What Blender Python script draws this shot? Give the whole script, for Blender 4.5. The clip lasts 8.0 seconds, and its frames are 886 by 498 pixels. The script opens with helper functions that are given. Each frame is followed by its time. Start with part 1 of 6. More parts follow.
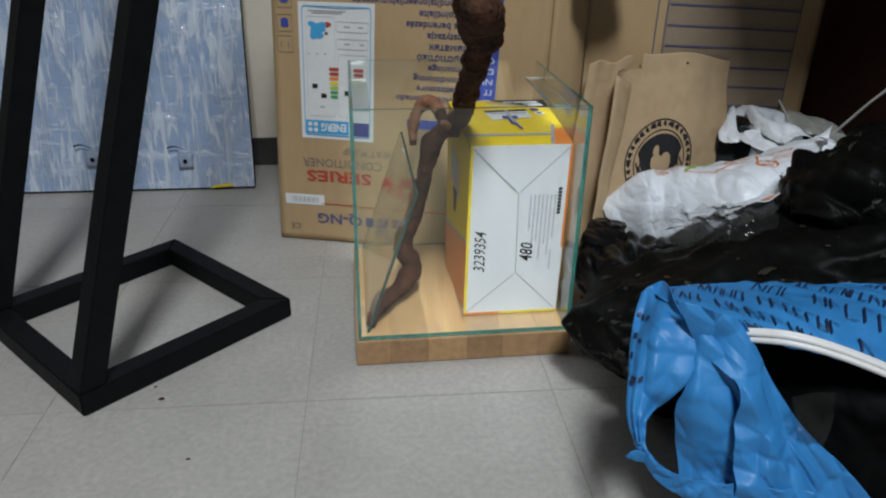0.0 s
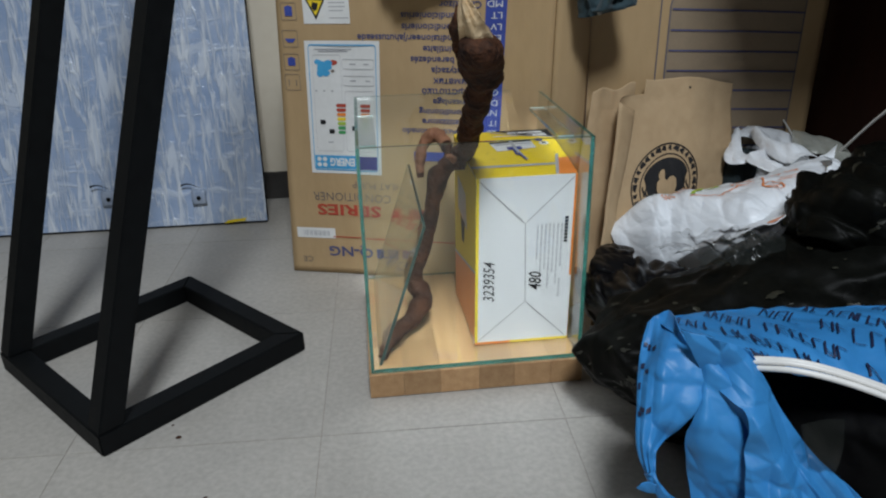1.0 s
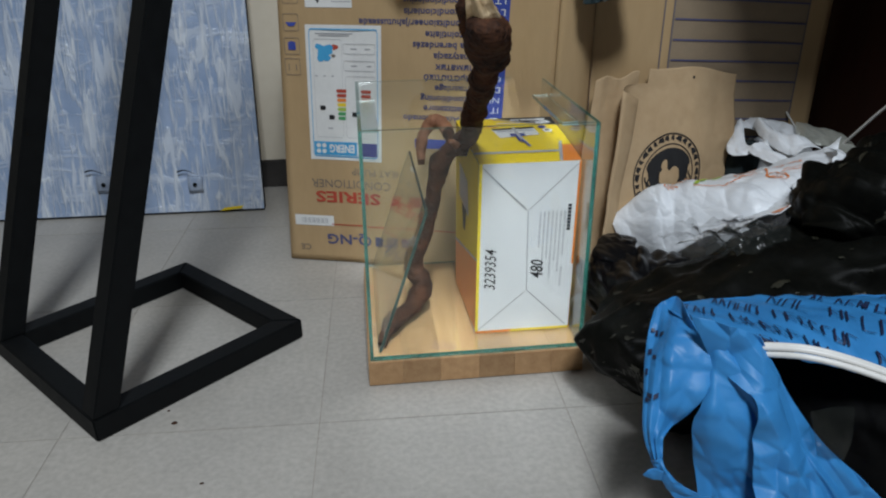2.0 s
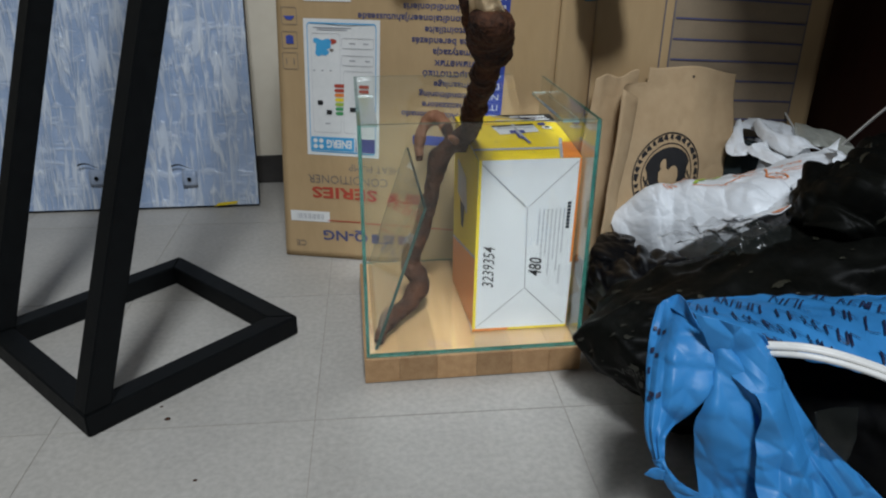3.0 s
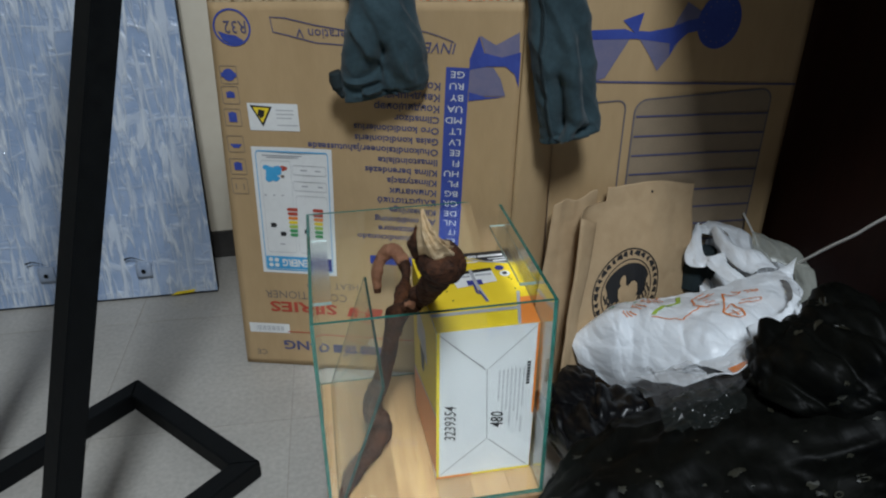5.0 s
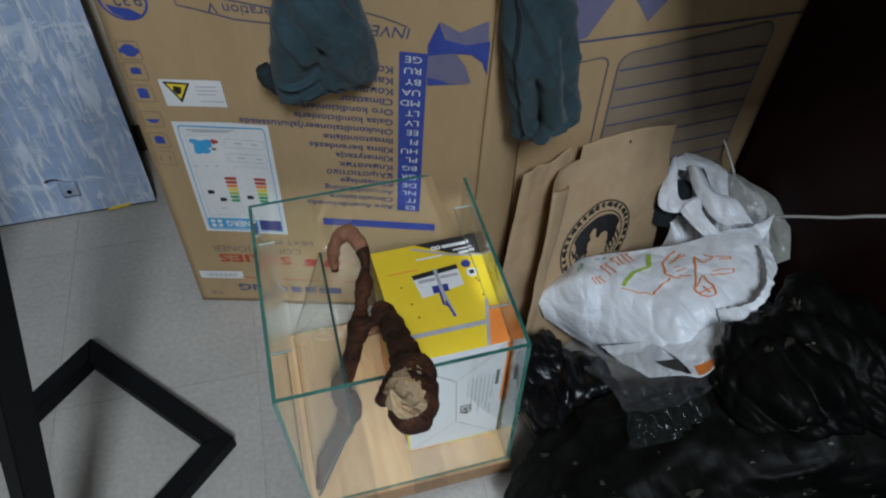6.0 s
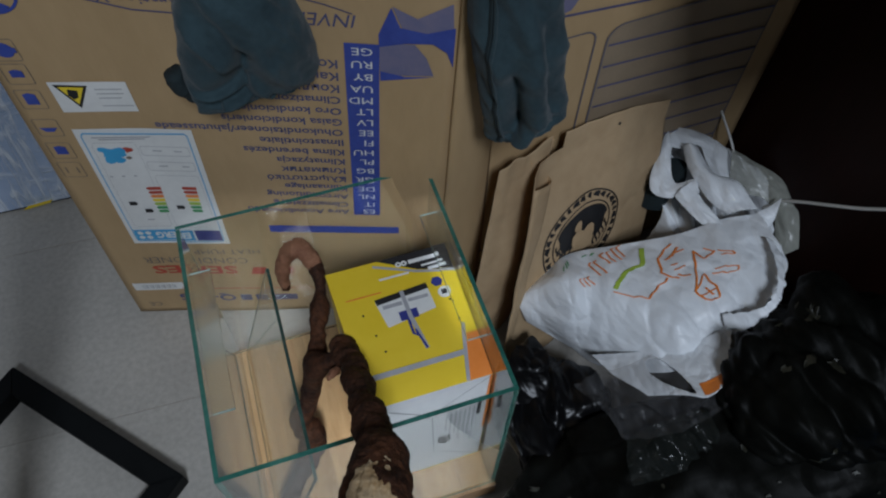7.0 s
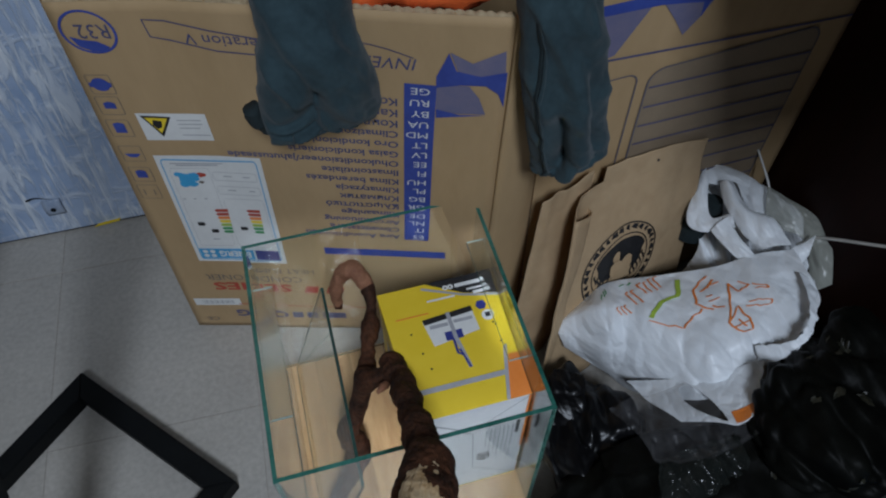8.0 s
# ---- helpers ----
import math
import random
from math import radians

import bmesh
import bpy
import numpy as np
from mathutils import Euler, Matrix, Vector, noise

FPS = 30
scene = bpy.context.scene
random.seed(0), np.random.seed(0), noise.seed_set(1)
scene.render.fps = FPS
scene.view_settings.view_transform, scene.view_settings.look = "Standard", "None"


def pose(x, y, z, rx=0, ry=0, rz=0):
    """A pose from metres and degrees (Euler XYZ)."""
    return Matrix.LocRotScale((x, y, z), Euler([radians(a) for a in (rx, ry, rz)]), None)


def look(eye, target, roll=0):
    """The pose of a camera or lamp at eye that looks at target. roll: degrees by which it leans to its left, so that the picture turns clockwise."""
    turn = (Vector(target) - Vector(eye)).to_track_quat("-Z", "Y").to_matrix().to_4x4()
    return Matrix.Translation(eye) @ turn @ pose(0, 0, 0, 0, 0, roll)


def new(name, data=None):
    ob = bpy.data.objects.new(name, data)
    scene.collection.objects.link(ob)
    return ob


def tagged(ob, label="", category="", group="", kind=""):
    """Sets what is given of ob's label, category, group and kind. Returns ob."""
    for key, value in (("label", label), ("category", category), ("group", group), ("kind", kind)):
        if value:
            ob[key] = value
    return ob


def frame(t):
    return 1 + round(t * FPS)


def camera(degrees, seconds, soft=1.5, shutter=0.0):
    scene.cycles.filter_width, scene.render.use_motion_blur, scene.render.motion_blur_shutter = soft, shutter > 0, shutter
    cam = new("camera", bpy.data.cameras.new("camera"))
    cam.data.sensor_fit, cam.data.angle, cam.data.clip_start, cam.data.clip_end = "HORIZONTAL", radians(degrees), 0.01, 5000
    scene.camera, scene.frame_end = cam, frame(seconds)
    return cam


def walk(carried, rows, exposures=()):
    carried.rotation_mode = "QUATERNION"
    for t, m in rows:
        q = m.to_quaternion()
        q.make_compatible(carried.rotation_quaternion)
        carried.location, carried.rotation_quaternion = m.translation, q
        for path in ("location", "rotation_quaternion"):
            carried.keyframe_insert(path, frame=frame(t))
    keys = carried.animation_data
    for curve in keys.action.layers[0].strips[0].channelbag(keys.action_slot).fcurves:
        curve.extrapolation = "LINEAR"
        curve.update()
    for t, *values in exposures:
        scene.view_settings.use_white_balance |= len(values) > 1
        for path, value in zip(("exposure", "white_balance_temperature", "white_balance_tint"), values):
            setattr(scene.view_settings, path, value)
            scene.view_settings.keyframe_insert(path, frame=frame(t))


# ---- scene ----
cam = camera(63.5, 8.0, soft=2.1)
PATH = [
    (0, (0.006, -0.806, 0.561), (0.244, 0.98, -0.306), 1),
    (0.5, (0.011, -0.809, 0.572), (0.239, 0.999, -0.253), -0.4),
    (1, (0.014, -0.811, 0.578), (0.213, 1.006, -0.235), -1.3),
    (1.5, (0.01, -0.807, 0.571), (0.213, 1.004, -0.252), -1),
    (3, (-0.003, -0.798, 0.555), (0.235, 1.009, -0.268), 0.5),
    (3.2, (0.007, -0.779, 0.586), (0.223, 0.992, -0.319), -2.2),
    (3.4, (0.01067, -0.7537, 0.6483), (0.225, 1.006, -0.2807), -1.9),
    (3.5, (0.007, -0.739, 0.678), (0.257, 1.018, -0.245), -0.9),
    (3.7, (0.0138, -0.7232, 0.7304), (0.2726, 1.023, -0.2108), -1.3),
    (4, (0.02, -0.721, 0.762), (0.293, 1.051, -0.125), -0.5),
    (4.5, (0.024, -0.715, 0.755), (0.322, 1.055, -0.125), -0.4),
    (4.7, (0.029, -0.708, 0.744), (0.329, 1.079, -0.103), -0.4),
    (5.8, (0.057, -0.442, 1.041), (0.389, 0.846, -0.452), 0.7),
    (6, (0.082, -0.375, 1.035), (0.416, 0.84, -0.518), 0.9),
    (6.2, (0.111, -0.302, 1.002), (0.473, 0.811, -0.62), 2.4),
    (6.5, (0.119, -0.25, 0.991), (0.519, 0.806, -0.66), 2.9),
    (7, (0.127, -0.222, 0.988), (0.504, 0.819, -0.677), 1.9),
    (7.5, (0.12, -0.222, 1.01), (0.479, 0.847, -0.641), 1.5),
    (8, (0.106, -0.248, 1.031), (0.405, 0.88, -0.593), -0.6),
]
walk(cam, [(t, look(eye, target, roll)) for t, eye, target, roll in PATH], [(0, -0.26, 6480, 13), (3.2, -0.26, 6480, 13), (4, -0.30, 6360, 11), (4.7, -0.32, 6360, 11), (5.8, -0.50, 6140, 12), (6.1, -0.58, 6140, 12), (6.5, -0.86, 6100, 14), (7, -0.97, 6080, 14), (7.5, -0.94, 6060, 14), (8, -0.86, 5980, 14)])

# ---- light ----
world = bpy.data.worlds.new("room_world")
scene.world = world
world.use_nodes = True
world.node_tree.nodes["Background"].inputs[0].default_value = (0.8, 0.9, 1.0, 1)
world.node_tree.nodes["Background"].inputs[1].default_value = 0.02


def area_lamp(name, place, target, sx, sy, watts, color):
    data = bpy.data.lights.new(name, "AREA")
    data.shape, data.size, data.size_y, data.energy, data.color = "RECTANGLE", sx, sy, watts, color
    ob = new(name, data)
    ob.matrix_world = look(place, target)
    return ob


area_lamp("ceiling_lamp", (0.08, -1.65, 2.56), (0.08, -1.649, 0), 0.42, 0.7, 96, (0.85, 0.94, 1.0))


# ---- materials ----
def material(name, color, other=None, scale=20.0, rough=0.6, bump=0.0, bump_scale=120.0, metal=0.0, stretch=(1, 1, 1),
             random_value=0.0, coat=0.0, contrast=(0.35, 0.65), sheen=0.0, through_light=0.0, spec=0.5, crease=(0, 0), stains=0.0):
    """A surface with variation at two scales, fine relief and uneven gloss."""
    m = bpy.data.materials.new(name)
    m.use_nodes = True
    nt = m.node_tree
    bsdf = nt.nodes["Principled BSDF"]
    add = nt.nodes.new
    link = nt.links.new
    tc, mp = add("ShaderNodeTexCoord"), add("ShaderNodeMapping")
    mp.inputs["Scale"].default_value = stretch
    link(tc.outputs["Object"], mp.inputs["Vector"])
    n1, n2 = add("ShaderNodeTexNoise"), add("ShaderNodeTexNoise")
    n1.inputs["Scale"].default_value, n1.inputs["Detail"].default_value = scale, 6
    n2.inputs["Scale"].default_value, n2.inputs["Detail"].default_value = scale * 7.3, 3
    link(mp.outputs[0], n1.inputs["Vector"])
    link(mp.outputs[0], n2.inputs["Vector"])
    mix = add("ShaderNodeMath")
    mix.operation = "MULTIPLY_ADD"
    mix.inputs[1].default_value = 0.35
    link(n2.outputs[0], mix.inputs[0])
    part1 = add("ShaderNodeMath")
    part1.operation = "MULTIPLY"
    part1.inputs[1].default_value = 0.65
    link(n1.outputs[0], part1.inputs[0])
    link(part1.outputs[0], mix.inputs[2])
    ramp = add("ShaderNodeValToRGB")
    ramp.color_ramp.elements[0].position, ramp.color_ramp.elements[1].position = contrast
    ramp.color_ramp.elements[0].color = (*color, 1)
    ramp.color_ramp.elements[1].color = (*(other or color), 1)
    link(mix.outputs[0], ramp.inputs[0])
    out = ramp.outputs[0]
    if random_value:
        info, hsv, rng = add("ShaderNodeObjectInfo"), add("ShaderNodeHueSaturation"), add("ShaderNodeMapRange")
        rng.inputs["To Min"].default_value, rng.inputs["To Max"].default_value = 1 - random_value, 1 + random_value
        link(info.outputs["Random"], rng.inputs["Value"])
        link(rng.outputs[0], hsv.inputs["Value"])
        link(out, hsv.inputs["Color"])
        out = hsv.outputs[0]
    if stains:
        place, blot, tone, worn = add("ShaderNodeNewGeometry"), add("ShaderNodeTexNoise"), add("ShaderNodeMapRange"), add("ShaderNodeHueSaturation")
        blot.inputs["Scale"].default_value, blot.inputs["Detail"].default_value = 7.0, 7
        tone.inputs["From Min"].default_value, tone.inputs["From Max"].default_value = 0.3, 0.7
        tone.inputs["To Min"].default_value, tone.inputs["To Max"].default_value = 1 - stains, 1 + stains
        link(place.outputs["Position"], blot.inputs["Vector"])
        link(place.outputs["Position"], mp.inputs["Vector"])
        link(blot.outputs[0], tone.inputs["Value"])
        link(tone.outputs[0], worn.inputs["Value"])
        link(out, worn.inputs["Color"])
        out = worn.outputs[0]
    link(out, bsdf.inputs["Base Color"])
    rr = add("ShaderNodeMapRange")
    rr.inputs["To Min"].default_value, rr.inputs["To Max"].default_value = max(0.02, rough - 0.12), min(1, rough + 0.12)
    link(n1.outputs[0], rr.inputs["Value"])
    link(rr.outputs[0], bsdf.inputs["Roughness"])
    bsdf.inputs["Metallic"].default_value = metal
    bsdf.inputs["Coat Weight"].default_value = coat
    bsdf.inputs["Sheen Weight"].default_value = sheen
    bsdf.inputs["Specular IOR Level"].default_value = spec
    if through_light:
        bsdf.inputs["Transmission Weight"].default_value = through_light
    if bump:
        nb, b = add("ShaderNodeTexNoise"), add("ShaderNodeBump")
        nb.inputs["Scale"].default_value, nb.inputs["Detail"].default_value = bump_scale, 5
        link(mp.outputs[0], nb.inputs["Vector"])
        b.inputs["Strength"].default_value, b.inputs["Distance"].default_value = bump, 0.004
        link(nb.outputs[0], b.inputs["Height"])
        link(b.outputs[0], bsdf.inputs["Normal"])
    if crease[0]:
        warp, shift = add("ShaderNodeTexNoise"), add("ShaderNodeVectorMath")
        warp.inputs["Scale"].default_value = crease[0] * 0.4
        shift.operation = "MULTIPLY_ADD"
        shift.inputs[1].default_value = (0.6 / crease[0],) * 3
        link(mp.outputs[0], warp.inputs["Vector"])
        link(warp.outputs["Color"], shift.inputs[0])
        link(mp.outputs[0], shift.inputs[2])
        before = bsdf.inputs["Normal"].links[0].from_socket if bump else None
        for k, depth in ((1.0, 0.010), (2.9, 0.0035)):
            turn_it, cells, b = add("ShaderNodeMapping"), add("ShaderNodeTexVoronoi"), add("ShaderNodeBump")
            turn_it.inputs["Rotation"].default_value = (0.5 * k, 0.8, 0.4 * k)
            turn_it.inputs["Scale"].default_value = (1.0, 0.45, 1.2)
            cells.feature = "DISTANCE_TO_EDGE"
            cells.inputs["Scale"].default_value = crease[0] * k
            link(shift.outputs[0], turn_it.inputs[0])
            link(turn_it.outputs[0], cells.inputs["Vector"])
            b.inputs["Strength"].default_value, b.inputs["Distance"].default_value = crease[1], depth
            link(cells.outputs["Distance"], b.inputs["Height"])
            if before:
                link(before, b.inputs["Normal"])
            before = b.outputs[0]
        link(before, bsdf.inputs["Normal"])
    return m


def glass_material(name, color, rough, ior=1.45):
    m = bpy.data.materials.new(name)
    m.use_nodes = True
    b = m.node_tree.nodes["Principled BSDF"]
    b.inputs["Base Color"].default_value = (*color, 1)
    b.inputs["Transmission Weight"].default_value = 1
    b.inputs["Roughness"].default_value = rough
    b.inputs["IOR"].default_value = ior
    return m


def film(m, color, share):
    """Lets some light through a thin film."""
    nt = m.node_tree
    t, mix = nt.nodes.new("ShaderNodeBsdfTranslucent"), nt.nodes.new("ShaderNodeMixShader")
    t.inputs["Color"].default_value = (*color, 1)
    mix.inputs[0].default_value = share
    nt.links.new(nt.nodes["Principled BSDF"].outputs[0], mix.inputs[1])
    nt.links.new(t.outputs[0], mix.inputs[2])
    nt.links.new(mix.outputs[0], nt.nodes["Material Output"].inputs[0])
    return m


def clear_film(name, share, color=(0.25, 0.25, 0.26), rough=0.3):
    m = bpy.data.materials.new(name)
    m.use_nodes = True
    nt = m.node_tree
    b = nt.nodes["Principled BSDF"]
    b.inputs["Base Color"].default_value = (*color, 1)
    b.inputs["Roughness"].default_value = rough
    t, mix = nt.nodes.new("ShaderNodeBsdfTransparent"), nt.nodes.new("ShaderNodeMixShader")
    mix.inputs[0].default_value = share
    nt.links.new(b.outputs[0], mix.inputs[1])
    nt.links.new(t.outputs[0], mix.inputs[2])
    nt.links.new(mix.outputs[0], nt.nodes["Material Output"].inputs[0])
    return m


M_TILE = material("vinyl_tile", (0.366, 0.344, 0.310), (0.462, 0.438, 0.398), 130, 0.42, 0.05, 300, random_value=0.03, contrast=(0.36, 0.64), stains=0.09)
M_JOINT = material("tile_joint", (0.27, 0.24, 0.21), (0.39, 0.36, 0.32), 60, 0.8)
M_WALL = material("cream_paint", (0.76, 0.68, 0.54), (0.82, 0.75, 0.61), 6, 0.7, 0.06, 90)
M_BASEBOARD = material("grey_skirting", (0.035, 0.032, 0.030), (0.055, 0.050, 0.046), 12, 0.5)
# Unseen ceiling and walls, darkened so that less light bounces back
M_CEIL = material("low_bounce_ceiling", (0.25, 0.24, 0.235), (0.29, 0.285, 0.28), 5, 0.8)
M_ROOM = material("low_bounce_paint", (0.11, 0.10, 0.09), (0.14, 0.13, 0.115), 5, 0.8)
M_MAROON = material("dark_maroon_wood", (0.011, 0.0032, 0.0022), (0.020, 0.006, 0.004), 14, 0.45, 0.05, 60, stretch=(1, 1, 0.15), spec=0.12)
M_KRAFT = material("corrugated_board", (0.43, 0.29, 0.145), (0.49, 0.335, 0.175), 9, 0.75, 0.10, 160, stretch=(1, 1, 0.35))
M_KRAFT_EDGE = material("torn_board_edge", (0.36, 0.26, 0.15), (0.50, 0.39, 0.24), 200, 0.9, 0.3, 300)
M_BLUE_INK = material("blue_print", (0.035, 0.06, 0.30), (0.05, 0.085, 0.38), 30, 0.6)
M_BLUE_DARK = material("dark_blue_print", (0.07, 0.075, 0.16), (0.10, 0.10, 0.2), 30, 0.6)
M_BLUE_PALE = material("screened_blue_print", (0.15, 0.15, 0.26), (0.2, 0.18, 0.27), 60, 0.7)
M_GREY_PRINT = material("screened_grey_print", (0.27, 0.205, 0.135), (0.31, 0.23, 0.15), 40, 0.75)
M_LINE = material("line_print", (0.12, 0.11, 0.13), (0.16, 0.14, 0.15), 40, 0.7)
M_RED_INK = material("red_print", (0.42, 0.05, 0.03), (0.5, 0.08, 0.04), 30, 0.6)
M_GREY_INK = material("grey_print", (0.17, 0.14, 0.12), (0.22, 0.18, 0.14), 30, 0.7)
M_WHITE_PAPER = material("white_sticker", (0.72, 0.72, 0.70), (0.8, 0.8, 0.78), 18, 0.4)
M_CYAN_INK = material("cyan_print", (0.05, 0.33, 0.62), (0.06, 0.38, 0.68), 30, 0.45)
M_NAVY_INK = material("navy_print", (0.03, 0.04, 0.22), (0.04, 0.05, 0.26), 30, 0.45)
M_GREEN_INK = material("green_print", (0.05, 0.30, 0.10), (0.07, 0.36, 0.12), 30, 0.45)
M_LIME_INK = material("lime_print", (0.35, 0.5, 0.05), (0.4, 0.55, 0.07), 30, 0.45)
M_YELLOW_INK = material("yellow_print", (0.85, 0.62, 0.02), (0.9, 0.67, 0.04), 22, 0.35)
M_ORANGE_INK = material("orange_print", (0.80, 0.22, 0.03), (0.85, 0.26, 0.05), 22, 0.35)
M_BLACK_INK = material("black_print", (0.012, 0.012, 0.013), (0.022, 0.022, 0.024), 40, 0.5)
M_SILVER_INK = material("silver_print", (0.36, 0.36, 0.38), (0.45, 0.45, 0.47), 40, 0.35)
M_WHITE_CARD = material("white_card", (0.68, 0.68, 0.68), (0.75, 0.75, 0.75), 10, 0.5, 0.03, 120)
M_YELLOW_CARD = material("yellow_card", (0.80, 0.56, 0.015), (0.86, 0.62, 0.03), 8, 0.5, 0.02, 90)
M_ORANGE_CARD = material("orange_card", (0.76, 0.20, 0.025), (0.82, 0.24, 0.04), 8, 0.48, 0.02, 90)
M_CREASE = material("card_crease", (0.28, 0.28, 0.28), (0.36, 0.36, 0.36), 60, 0.8)
M_GLASS = glass_material("clear_glass", (0.90, 0.93, 0.91), 0.0)
M_SHEET_GLASS = glass_material("thin_clear_glass", (0.92, 0.94, 0.92), 0.0, 1.22)
M_STRIP_GLASS = glass_material("rough_strip_glass", (0.95, 0.985, 0.975), 0.14)
M_GLASS_EDGE = material("green_glass_edge", (0.02, 0.105, 0.08), (0.055, 0.21, 0.17), 25, 0.12, coat=0.6)
# Strip edges: the ceiling's reflection is put into a pale green colour
M_GLASS_GLINT = material("ceiling_glint_edge", (0.25, 0.38, 0.35), (0.45, 0.58, 0.54), 40, 0.15, coat=0.6)
M_SHEET_EDGE = material("dull_glass_edge", (0.02, 0.05, 0.042), (0.045, 0.09, 0.075), 25, 0.2)
M_PINE = material("finger_jointed_pine", (0.33, 0.175, 0.075), (0.51, 0.315, 0.155), 16, 0.45, 0.05, 90, stretch=(4.5, 0.4, 4.5), random_value=0.20, contrast=(0.3, 0.7))
M_BARK = material("brown_bark", (0.014, 0.0055, 0.003), (0.120, 0.043, 0.016), 34, 0.78, 0.9, 150, contrast=(0.36, 0.72), spec=0.3)
M_PALE_BARK = material("rubbed_bark", (0.22, 0.09, 0.045), (0.34, 0.16, 0.085), 40, 0.8, 0.6, 150)
M_CUT_WOOD = material("fresh_cut_wood", (0.50, 0.32, 0.15), (0.78, 0.62, 0.40), 30, 0.7, 0.6, 110)
M_BLACK_STEEL = material("black_powder_coat", (0.004, 0.0045, 0.005), (0.006, 0.007, 0.0075), 60, 0.6, 0.08, 500, spec=0.12)
M_STEEL = material("zinc_bracket", (0.30, 0.30, 0.29), (0.40, 0.40, 0.38), 40, 0.45, metal=0.5)
M_TEAL = material("grey_green_workwear", (0.012, 0.031, 0.039), (0.030, 0.060, 0.072), 26, 0.85, 0.25, 900, sheen=0.1)
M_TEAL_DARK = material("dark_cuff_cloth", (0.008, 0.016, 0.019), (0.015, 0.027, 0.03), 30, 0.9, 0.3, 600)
M_ORANGE_CLOTH = material("orange_cloth", (0.80, 0.12, 0.02), (0.9, 0.17, 0.03), 14, 0.8, 0.2, 400)
M_PAPER = material("kraft_paper", (0.44, 0.30, 0.165), (0.52, 0.37, 0.215), 9, 0.8, 0.15, 70)
M_WHITE_FILM = film(material("white_carrier_film", (0.86, 0.895, 0.93), (0.92, 0.945, 0.97), 12, 0.40, 0.0, 60, spec=0.4, crease=(17, 0.42)), (0.9, 0.91, 0.92), 0.12)
M_BLACK_FILM = material("black_bag_film", (0.0018, 0.0019, 0.0016), (0.0050, 0.0053, 0.0042), 18, 0.50, 0.0, 70, spec=0.08, crease=(13, 0.45))
M_BLACK_GLOSS = material("glossy_black_film", (0.003, 0.003, 0.0034), (0.006, 0.006, 0.0068), 18, 0.32, 0.0, 70, spec=0.25, crease=(9, 0.4))
M_BLACK_DULL = material("dull_black_film", (0.0016, 0.0016, 0.0017), (0.003, 0.003, 0.003), 18, 0.7, 0.0, 70, spec=0.08, crease=(9, 0.4))
M_FADED_PRINT = material("faded_gold_print", (0.009, 0.009, 0.0055), (0.034, 0.033, 0.021), 60, 0.5)
M_CLEAR_FILM = clear_film("clear_film", 0.91)
M_SHINY_FILM = clear_film("shiny_clear_film", 0.78, (0.03, 0.035, 0.032), 0.14)
M_SACHET = clear_film("sachet_film", 0.80, (0.020, 0.023, 0.020))
M_GREY_FILM = clear_film("milky_film", 0.55, (0.42, 0.43, 0.38))
M_BRACKET = material("bracket_under_film", (0.27, 0.34, 0.47), (0.40, 0.46, 0.56), 60, 0.3)
M_PALE_INK = material("pale_grey_print", (0.42, 0.42, 0.43), (0.52, 0.52, 0.53), 60, 0.5)
M_BLUE_FILM = film(material("blue_bag_film", (0.034, 0.225, 0.54), (0.048, 0.285, 0.64), 12, 0.42, 0.0, 60, spec=0.35, crease=(14, 0.22)), (0.02, 0.21, 0.54), 0.22)
M_LETTER = material("dark_lettering", (0.008, 0.014, 0.045), (0.014, 0.022, 0.065), 30, 0.5)
M_CORD = material("white_cord", (0.66, 0.65, 0.62), (0.74, 0.73, 0.7), 30, 0.4)


